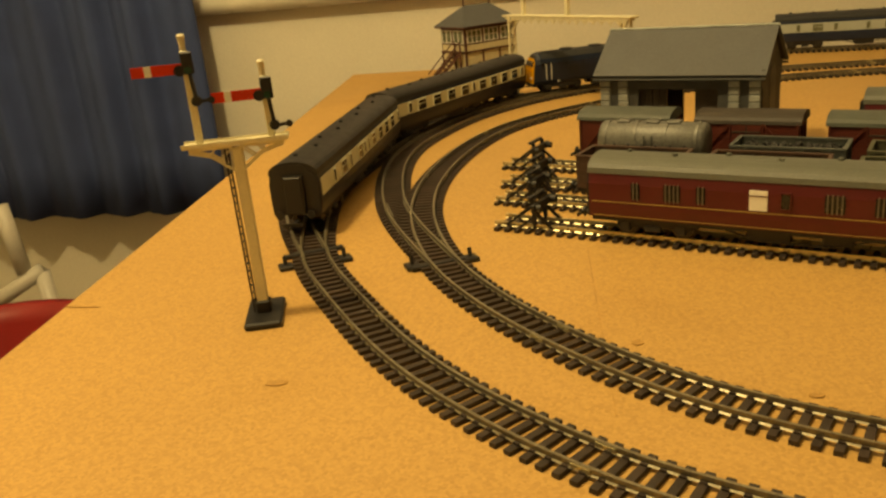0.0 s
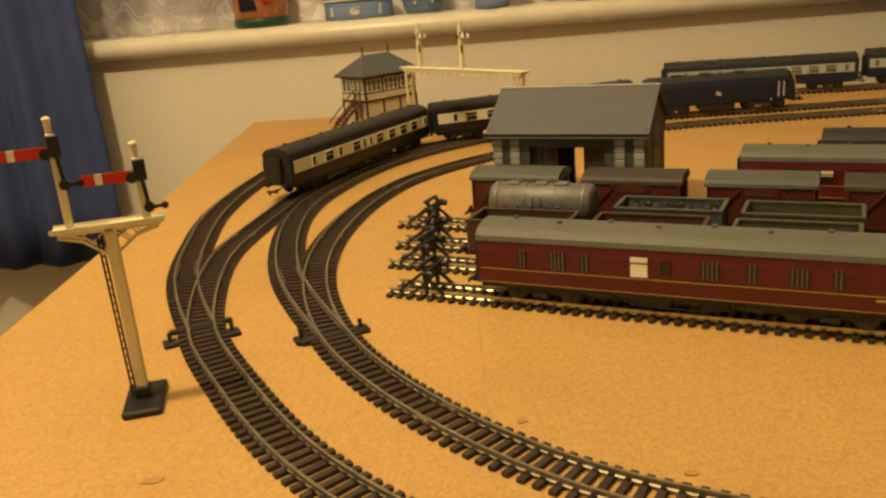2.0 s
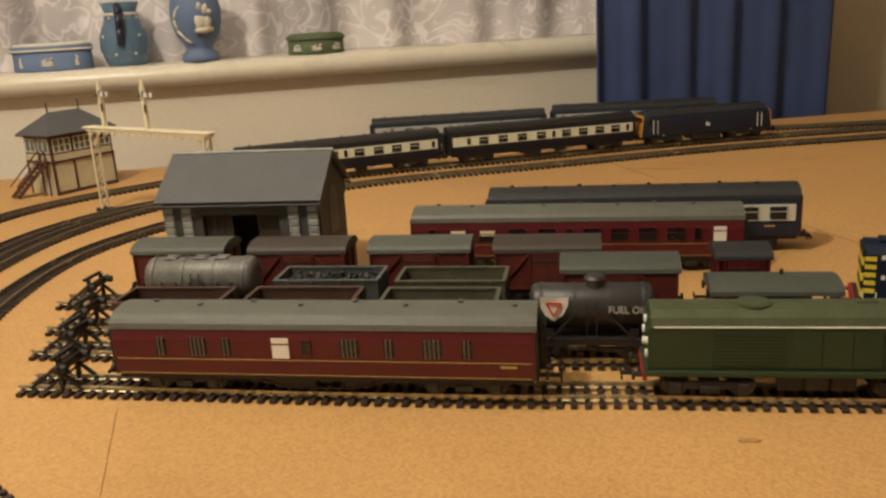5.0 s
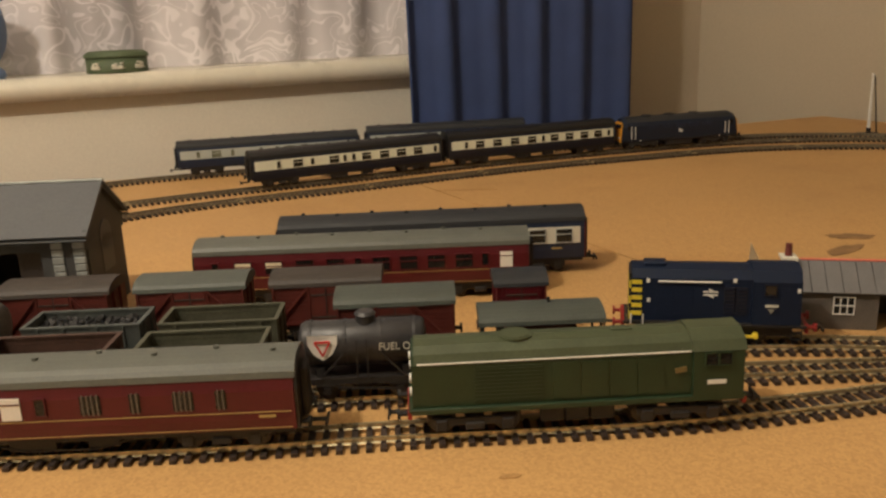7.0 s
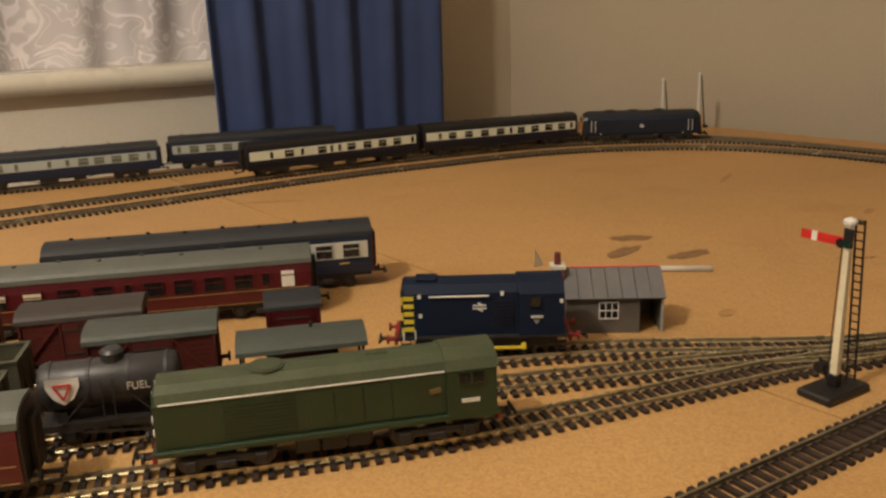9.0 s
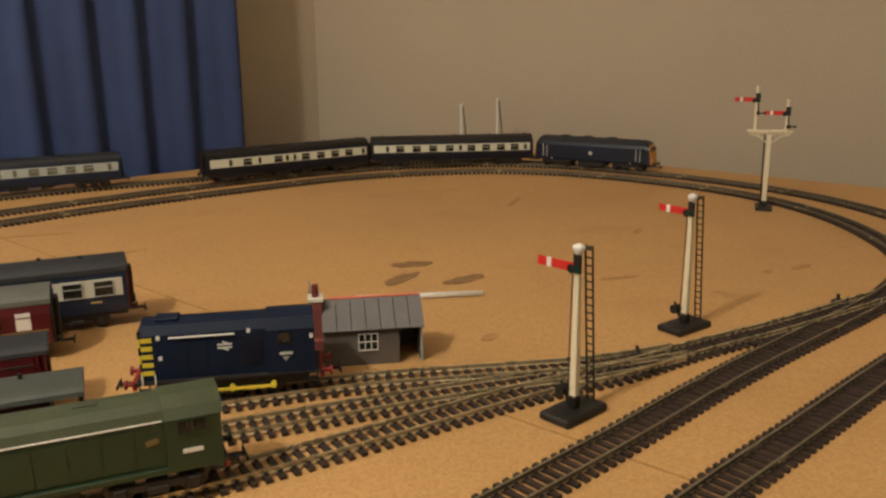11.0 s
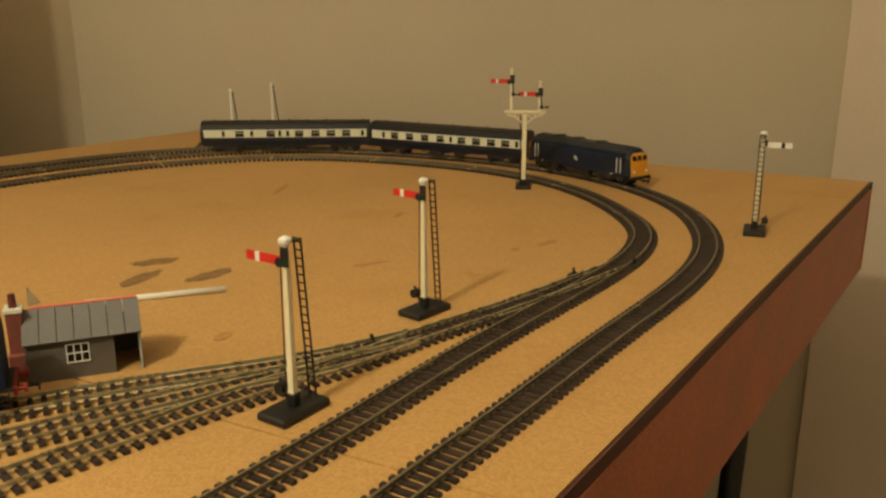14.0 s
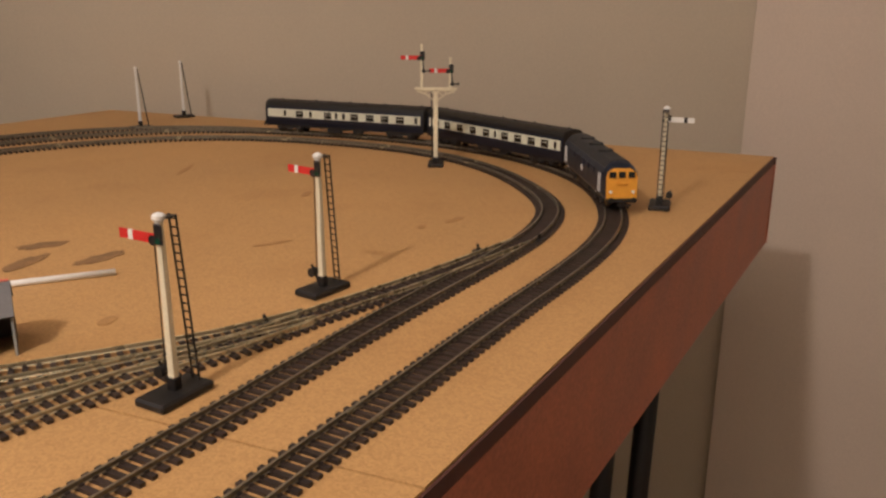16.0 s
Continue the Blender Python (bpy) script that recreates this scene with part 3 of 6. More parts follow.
def four_wheels(root, L, W):
    bm = box(B(), (0, 0, 0.0115), (L, W - 0.006, 0.003))
    for sy in (-1, 1):
        box(bm, (0, sy * (W / 2 - 0.0022), 0.0118), (L, 0.0016, 0.0036))
        for k in (-1, 1):
            x = k * L * 0.28
            prism(bm, [(sy * (W / 2 - 0.0035), 0.0104), (sy * (W / 2 - 0.0025), 0.0104), (sy * (W / 2 - 0.0025), 0.0045), (sy * (W / 2 - 0.0035), 0.0045)], x - 0.0035, x + 0.0035)
            box(bm, (x, sy * (W / 2 - 0.002), 0.0066), (0.0044, 0.0022, 0.004))
            box(bm, (x, sy * (W / 2 - 0.002), 0.0096), (0.013, 0.0016, 0.001))
        bar(bm, (-L * 0.2, sy * (W / 2 - 0.0012), 0.0085), (L * 0.33, sy * (W / 2 - 0.0012), 0.0062), 0.0008, 0.0008)
        box(bm, (0, sy * (W / 2 - 0.0075), 0.0075), (0.008, 0.002, 0.006))
    part("chassis", bm, M["grime"], root)
    for k in (-1, 1):
        wheelset(root, k * L * 0.28, 0.0066)
        buffers(root, k * L / 2, k)
        coupling(root, k * L / 2, k)


def van(label, roof, L=0.075, W=0.0325, doors=True, group="goods vans in the sidings", body="bauxite"):
    """A four-wheeled goods van: planked sides, hinged doors, diagonal bracing, arched roof."""
    root = thing("goods_van", label, "goods van", group)
    hw, e = W / 2, 0.0375
    part("body", prism(B(), [(-hw, 0.0125), (-hw, e), (-hw * 0.5, e + 0.0048), (hw * 0.5, e + 0.0048), (hw, e), (hw, 0.0125)], -L / 2 + 0.001, L / 2 - 0.001), M[body], root)
    part("roof", prism(B(), [(y, z) for y, z in arc(W + 0.003, e - 0.0004, 0.0068, 12)], -L / 2 - 0.001, L / 2 + 0.001), M[roof], root)
    for sy in (-1, 1):
        y = sy * (hw + 0.0003)
        for k in range(9):
            part("plank", box(B(), (0, sy * (hw + 0.0001), 0.0145 + k * 0.0026), (L - 0.004, 0.0006, 0.0022)), M[body], root)
        d = part("door", box(B(), (0, y + sy * 0.0003, 0.025), (0.021, 0.0012, 0.0235)), M[body], root)
        part("door_edge", box(B(), (0, y + sy * 0.001, 0.025), (0.0006, 0.0008, 0.0235)), M["brown_roof"], d)
        for z in (0.018, 0.032):
            part("hinge_strap", box(B(), (0, y + sy * 0.001, z), (0.021, 0.0007, 0.0009)), M["brown_roof"], d)
        for s in (-1, 1):
            bm = B()
            bar(bm, (s * 0.0125, y + sy * 0.0008, 0.0365), (s * (L / 2 - 0.003), y + sy * 0.0008, 0.0145), 0.0012, 0.0012)
            box(bm, (s * (L / 2 - 0.0016), y + sy * 0.0006, 0.025), (0.0014, 0.0012, 0.025))
            box(bm, (s * 0.0118, y + sy * 0.0006, 0.025), (0.0012, 0.0012, 0.025))
            part("brace", bm, M[body], root)
    for s in (-1, 1):
        bm = B()
        for k in (-1, 1):
            box(bm, (s * (L / 2 - 0.0003), k * 0.006, 0.026), (0.0014, 0.0014, 0.028))
        part("end_post", bm, M[body], root)
    four_wheels(root, L, W)
    return root


def open_wagon(label, paint, inside, L=0.074, W=0.0315, H=0.021, load=False):
    """A four-wheeled open wagon with thick planked walls round an empty or loaded hold."""
    root = thing("open_wagon", label, "open wagon", "open wagons in the sidings")
    z0 = 0.0125
    t = 0.0014
    part("floor", box(B(), (0, 0, z0 + 0.0008), (L - 0.002, W - 0.002, 0.0016)), M[inside], root)
    for sy in (-1, 1):
        y = sy * (W / 2 - t / 2)
        side = part("side", box(B(), (0, y, z0 + H / 2), (L - 0.001, t - 0.0005, H - 0.0006)), M[paint], root)
        for k in range(5):
            part("plank", box(B(), (0, y, z0 + (k + 0.5) * H / 5), (L, t, H / 5 - 0.0004)), M[paint], side)
        part("top_rim", box(B(), (0, y, z0 + H), (L + 0.0008, t + 0.0012, 0.0012)), M[paint], side)
        for x in (-0.36, -0.14, 0.14, 0.36):
            part("side_post", box(B(), (x * L, sy * (W / 2 + 0.0004), z0 + H / 2), (0.0016, 0.0012, H)), M[paint], side)
    for s in (-1, 1):
        bm = box(B(), (s * (L / 2 - t / 2), 0, z0 + H / 2), (t, W - 2 * t - 0.0002, H))
        box(bm, (s * (L / 2 - t / 2), 0, z0 + H), (t + 0.0012, W - 2 * t - 0.0014, 0.0012))
        for k in (-1, 1):
            box(bm, (s * (L / 2 + 0.0004), k * 0.007, z0 + H / 2), (0.0012, 0.0016, H))
        part("end", bm, M[paint], root)
    if load:
        bm = B()
        rng = random.Random(4)
        for _ in range(150):
            x, y = rng.uniform(-0.46, 0.46) * (L - 0.006), rng.uniform(-0.45, 0.45) * (W - 0.006)
            r = rng.uniform(0.0012, 0.0026)
            q = bmesh.ops.create_icosphere(bm, subdivisions=1, radius=r)
            bmesh.ops.transform(bm, matrix=Matrix.Translation((x, y, z0 + H - 0.0045 + rng.uniform(0, 0.0015))) @ Euler((rng.random() * 3, rng.random() * 3, 0)).to_matrix().to_4x4(), verts=q["verts"])
        box(bm, (0, 0, z0 + (H - 0.005) / 2 + 0.001), (L - 0.0035, W - 0.0035, H - 0.006))
        part("coal_load", bm, M["coal"], root, "heaped black coal")
    four_wheels(root, L, W)
    return root


def tank_wagon(label, paint, L=0.078, r=0.0125, zc=0.029, bands=4, dome=True):
    """A four-wheeled tank wagon: barrel with dished ends, straps, saddles, filler and ladder."""
    root = thing("tank_wagon", label, "tank wagon", "tank wagons in the sidings")
    bm = B()
    lathe(bm, [(r * 0.55, -L / 2 + 0.001), (r * 0.9, -L / 2 + 0.0022), (r, -L / 2 + 0.0045), (r, L / 2 - 0.0045), (r * 0.9, L / 2 - 0.0022), (r * 0.55, L / 2 - 0.001)], 36)
    bmesh.ops.transform(bm, matrix=Matrix.Translation((0, 0, zc)) @ Matrix.Rotation(math.pi / 2, 4, "Y"), verts=bm.verts[:])
    part("barrel", bm, M[paint], root, smooth=True)
    for k in range(bands):
        x = -L / 2 + 0.008 + k * (L - 0.016) / (bands - 1)
        bm = rod(B(), (x - 0.001, 0, zc), (x + 0.001, 0, zc), r + 0.0005, n=36)
        part("strap", bm, M[paint], root)
    if dome:
        bm = rod(B(), (0.002, 0, zc + r - 0.002), (0.002, 0, zc + r + 0.0035), 0.006, n=20)
        rod(bm, (0.002, 0, zc + r + 0.0035), (0.002, 0, zc + r + 0.005), 0.0066, 0.005, n=20)
        part("filler_dome", bm, M[paint], root)
    else:
        for x in (-0.022, 0.0, 0.016):
            part("hatch", box(B(), (x, 0, zc + r), (0.010, 0.009, 0.0016), 0.0004), M[paint], root)
        for k in range(6):
            part("rib", box(B(), (-0.026 + k * 0.0105, -r * 0.93, zc - r * 0.3), (0.0026, 0.0022, 0.0105), 0.0004), M["tank_black"], root)
    for x in (-L * 0.33, L * 0.33):
        part("saddle", box(B(), (x, 0, 0.0152), (0.005, 0.020, 0.006)), M["grime"], root)
        for sy in (-1, 1):
            part("stay", bar(B(), (x, sy * 0.0145, 0.0135), (x - math.copysign(0.016, x), sy * r, zc - 0.001), 0.0009, 0.0009), M["grime"], root)
    bm = B()
    for sy in (-1, 1):
        for x in (-0.003, 0.003):
            bar(bm, (x, sy * (r + 0.0012), zc + r * 0.5), (x, sy * 0.0155, 0.012), 0.0006, 0.0006)
    part("ladder", bm, M["grime"], root)
    four_wheels(root, L, 0.031)
    return root


def side_text(words, size, material, parent, x, y, z):
    """Raised lettering on the side that faces -y."""
    cu = bpy.data.curves.new("lettering", "FONT")
    cu.body, cu.size, cu.extrude, cu.align_x, cu.align_y = words, size, 0.0002, "CENTER", "CENTER"
    cu.materials.append(M[material])
    tmp = bpy.data.objects.new("lettering", cu)
    scene.collection.objects.link(tmp)
    bpy.context.view_layer.update()
    me = bpy.data.meshes.new_from_object(tmp.evaluated_get(bpy.context.evaluated_depsgraph_get()))
    bpy.data.objects.remove(tmp)
    ob = new("lettering", me)
    ob.parent = parent
    ob.matrix_basis = pose(x, y, z, 90, 0, 0)
    return ob


def bonnet_loco():
    """Green single-cab diesel: long bonnet, cab at the +x end, walkway, two bogies."""
    L = 0.171
    root = thing("diesel_locomotive", "green single-cab diesel locomotive with a long bonnet, standing on the siding", "locomotive")
    hw = 0.0148
    xc = L / 2 - 0.027
    prof = [(-hw, 0.0165), (-hw, 0.040), (-hw + 0.0022, 0.0448), (-hw + 0.007, 0.0478), (0, 0.0490), (hw - 0.007, 0.0478), (hw - 0.0022, 0.0448), (hw, 0.040), (hw, 0.0165)]
    part("bonnet", prism(B(), [p for p in prof if p[1] <= 0.0449], -L / 2 + 0.003, xc), M["green"], root)
    part("bonnet_roof", prism(B(), [(y * 1.008, z + 0.0003) for y, z in prof if z >= 0.0395], -L / 2 + 0.0025, xc), M["green_roof"], root, "paler olive roof")
    bm = prism(B(), [(y * 1.008, z) for y, z in prof if z <= 0.0449], -L / 2 + 0.001, -L / 2 + 0.0032)
    part("nose", bm, M["green"], root)
    cw = 0.0172
    cab = part("cab", prism(B(), [(-cw, 0.0165), (-cw, 0.041), (-cw + 0.003, 0.0455), (cw - 0.003, 0.0455), (cw, 0.041), (cw, 0.0165)], xc, L / 2 - 0.001), M["green"], root)
    part("cab_roof", prism(B(), [(-cw - 0.0003, 0.0412), (-cw + 0.003, 0.0462), (-0.006, 0.0500), (0.006, 0.0500), (cw - 0.003, 0.0462), (cw + 0.0003, 0.0412)], xc - 0.0005, L / 2), M["green_roof"], cab, "paler olive roof")
    for sy in (-1, 1):
        y = sy * hw
        part("roof_stripe", box(B(), (-0.012, y + sy * 0.0002, 0.0407), (L - 0.032, 0.0008, 0.0006)), M["white"], root, "thin white stripe")
        part("grille", box(B(), (-0.035, y + sy * 0.0002, 0.0285), (0.035, 0.0006, 0.019)), M["green_dark"], root, "darker slatted grille panel")
        bm = B()
        for k in range(9):
            box(bm, (-0.035, y + sy * 0.0005, 0.0205 + k * 0.002), (0.034, 0.0006, 0.0006))
        part("louvre", bm, M["green_dark"], root)
        for k in range(4):
            part("bonnet_door", box(B(), (-0.006 + k * 0.0145, y + sy * 0.0002, 0.0285), (0.0137, 0.0005, 0.0195)), M["green"], root)
        part("crest", box(B(), (xc - 0.006, y + sy * 0.0006, 0.031), (0.006, 0.0005, 0.0028), rot=Euler((0, 0.2 * sy, 0)).to_matrix()), M["crest"], root, "small tan crest")
        pane(cab, xc + 0.0125, sy * cw, 0.037, 0.013, 0.0062, sy, M["glass"], M["green"], 0, "cab_window")
        part("cab_window_post", box(B(), (xc + 0.0125, sy * (cw + 0.0005), 0.037), (0.001, 0.0012, 0.0062)), M["green"], cab)
        part("number_bar", box(B(), (xc + 0.012, sy * (cw + 0.0002), 0.0245), (0.0095, 0.0005, 0.0022)), M["white"], cab)
        part("footplate_valance", box(B(), (0, sy * 0.0165, 0.0155), (L, 0.0014, 0.0032), 0.0004), M["green"], root)
        bm = B()
        for k in range(3):
            box(bm, (-0.013 + k * 0.013, sy * 0.0118, 0.0095), (0.0125, 0.005, 0.0085), 0.0008)
        part("fuel_tank", bm, M["grime"], root)
    part("footplate", box(B(), (0, 0, 0.0162), (L + 0.002, 0.034, 0.0014)), M["green"], root)
    for s in (-1, 1):
        part("buffer_beam", box(B(), (s * (L / 2 + 0.0006), 0, 0.0132), (0.0022, 0.031, 0.005), 0.0004), M["buffer_red"], root, "red buffer beam")
        buffers(root, s * (L / 2 + 0.0016), s, 0.0128)
        coupling(root, s * (L / 2), s)
        bogie(root, s * 0.053, 0.034, 0.0285, 0.0068)
    for y, z in ((-0.009, 0.024), (0.009, 0.024), (-0.009, 0.031), (0, 0.040), (0.009, 0.031)):
        bm = rod(B(), (-L / 2 + 0.001, y, z), (-L / 2 - 0.0002, y, z), 0.0022, n=16)
        part("marker_disc", bm, M["white"], root, "white marker disc")
    bm = rod(B(), (-0.03, 0, 0.0485), (-0.03, 0, 0.0495), 0.009, n=24)
    rod(bm, (-0.03, 0, 0.0495), (-0.03, 0, 0.0499), 0.0075, n=24)
    part("roof_fan", bm, M["green_roof"], root)
    bm = box(B(), (0.025, 0, 0.0494), (0.011, 0.004, 0.0012), 0.0004)
    part("exhaust", bm, M["green_roof"], root)
    return root


def shunter():
    """Blue six-wheeled shunter: louvred bonnet with striped front at -x, cab at +x, yellow rods."""
    L = 0.106
    root = thing("shunting_locomotive", "dark blue six-wheeled shunting locomotive with yellow striped front and yellow rods", "locomotive")
    hw, cw, xc = 0.0135, 0.0165, L / 2 - 0.030
    part("bonnet", prism(B(), [(-hw, 0.0145), (-hw, 0.043), (-hw + 0.004, 0.0482), (0, 0.0496), (hw - 0.004, 0.0482), (hw, 0.043), (hw, 0.0145)], -L / 2 + 0.002, xc), M["shunter_blue"], root)
    cab = part("cab", prism(B(), [(-cw, 0.0145), (-cw, 0.0425), (-cw + 0.0045, 0.049), (0, 0.0512), (cw - 0.0045, 0.049), (cw, 0.0425), (cw, 0.0145)], xc, L / 2 - 0.001), M["shunter_blue"], root)
    part("footplate", box(B(), (0, 0, 0.0138), (L + 0.006, 0.034, 0.0016)), M["grime"], root)
    for k in range(6):
        m = M["rod_yellow"] if k % 2 == 0 else M["black"]
        part("front_stripe", box(B(), (-L / 2 + 0.0015, 0, 0.0175 + k * 0.0052), (0.0018, 0.0262, 0.0046)), m, root, "yellow stripe" if k % 2 == 0 else "black stripe")
    for sy in (-1, 1):
        for k in range(5):
            part("corner_stripe", box(B(), (-L / 2 + 0.0055, sy * (hw + 0.0002), 0.0195 + k * 0.0052), (0.0065, 0.0006, 0.0028)), M["rod_yellow"], root, "yellow stripe")
        bm = B()
        rod(bm, (-0.034, sy * (hw + 0.0016), 0.0415), (0.004, sy * (hw + 0.0016), 0.0415), 0.0006)
        for x in (-0.034, -0.022, -0.009, 0.004):
            rod(bm, (x, sy * hw, 0.0408), (x, sy * (hw + 0.0016), 0.0415), 0.0004)
        part("handrail", bm, M["white"], root, "white handrail")
        for x, z in ((-0.0405, 0.0415), (-0.040, 0.0285), (0.0125, 0.0425)):
            part("lamp_plate", box(B(), (x, sy * (hw + 0.0004), z), (0.0022, 0.0006, 0.0026)), M["white"], root)
        bm = B()
        for z in (0.0348, 0.0328):
            box(bm, (-0.002, sy * (hw + 0.0004), z), (0.0088, 0.0006, 0.0009))
        bar(bm, (-0.0032, sy * (hw + 0.0004), 0.0366), (0.0008, sy * (hw + 0.0004), 0.0346), 0.0006, 0.0009)
        bar(bm, (-0.0042, sy * (hw + 0.0004), 0.033), (0.0, sy * (hw + 0.0004), 0.031), 0.0006, 0.0009)
        part("emblem", bm, M["white"], root, "white line emblem")
        for k in range(4):
            part("bonnet_door", box(B(), (-0.030 + k * 0.0118, sy * (hw + 0.0001), 0.0285), (0.011, 0.0005, 0.0225)), M["shunter_blue"], root)
        for k in range(2):
            d = part("louvre_door", box(B(), (0.0095 + k * 0.0072, sy * (hw + 0.0002), 0.029), (0.0066, 0.0006, 0.018)), M["night_blue"], root)
            bm = B()
            for j in range(7):
                box(bm, (0.0095 + k * 0.0072, sy * (hw + 0.0006), 0.0215 + j * 0.0025), (0.0058, 0.0006, 0.0008))
            part("slat", bm, M["shunter_blue"], d)
        pane(cab, xc + 0.0105, sy * cw, 0.0375, 0.0062, 0.006, sy, M["glass"], M["night_blue"], 0, "cab_window")
        part("cab_door", box(B(), (xc + 0.020, sy * (cw + 0.0002), 0.027), (0.0065, 0.0006, 0.0235)), M["shunter_blue"], cab)
        part("lamp_plate", box(B(), (xc + 0.027, sy * (cw + 0.0003), 0.0375), (0.002, 0.0006, 0.0026)), M["white"], cab)
        part("number_bar", box(B(), (xc + 0.0115, sy * (cw + 0.0003), 0.0272), (0.0078, 0.0005, 0.0016)), M["cream"], cab)
        bm = B()
        v = [bm.verts.new((xc + 0.0112 + dx, sy * (cw + 0.0006), z)) for dx, z in ((-0.0022, 0.0252), (0.0022, 0.0252), (0, 0.0222))]
        f = bm.faces.new(v)
        bmesh.ops.solidify(bm, geom=[f], thickness=0.0003)
        part("number_mark", bm, M["cream"], cab)
        fr = part("outside_frame", box(B(), (0.002, sy * 0.0128, 0.0092), (L - 0.014, 0.0016, 0.0062), 0.0004), M["grime"], root)
        for x in (-0.0235, 0.001, 0.026):
            bm = rod(B(), (x, sy * 0.0138, 0.0075), (x, sy * 0.0165, 0.0075), 0.0017, n=14)
            part("crank", bm, M["rod_yellow"], root, "yellow crank")
        bm = B()
        bar(bm, (-0.0235, sy * 0.017, 0.0068), (0.026, sy * 0.017, 0.0068), 0.0011, 0.0017)
        for x in (-0.0235, 0.001, 0.026):
            rod(bm, (x, sy * 0.0163, 0.0068), (x, sy * 0.0178, 0.0068), 0.0015, n=12)
        part("coupling_rod", bm, M["rod_yellow"], root, "yellow coupling rod")
        for s in (-1, 1):
            bm = B()
            for k in range(2):
                box(bm, (s * (L / 2 - 0.003), sy * 0.0155, 0.0095 - k * 0.004), (0.006, 0.004, 0.0006))
            for dx in (-0.003, 0.003):
                box(bm, (s * (L / 2 - 0.003) + dx, sy * 0.0172, 0.009), (0.0006, 0.0006, 0.010))
            part("step", bm, M["black"], root)
        part("white_step_edge", box(B(), (-L / 2 + 0.002, sy * 0.0168, 0.0165), (0.0008, 0.0008, 0.0065)), M["white"], root)
        part("white_step_edge", box(B(), (-L / 2 + 0.0095, sy * 0.0168, 0.0165), (0.0008, 0.0008, 0.0065)), M["white"], root)
    for x in (-0.0235, 0.001, 0.026):
        wheelset(root, x, 0.0088)
    for s in (-1, 1):
        part("buffer_beam", box(B(), (s * (L / 2 + 0.0032), 0, 0.0122), (0.0022, 0.031, 0.0052)), M["buffer_red"], root, "red buffer beam")
        buffers(root, s * (L / 2 + 0.004), s, 0.0122, 0.0115, "buffer_red")
        coupling(root, s * (L / 2 + 0.003), s)
    part("roof_box", box(B(), (-0.036, 0, 0.0500), (0.014, 0.012, 0.0022), 0.0006), M["shunter_blue"], root)
    return root


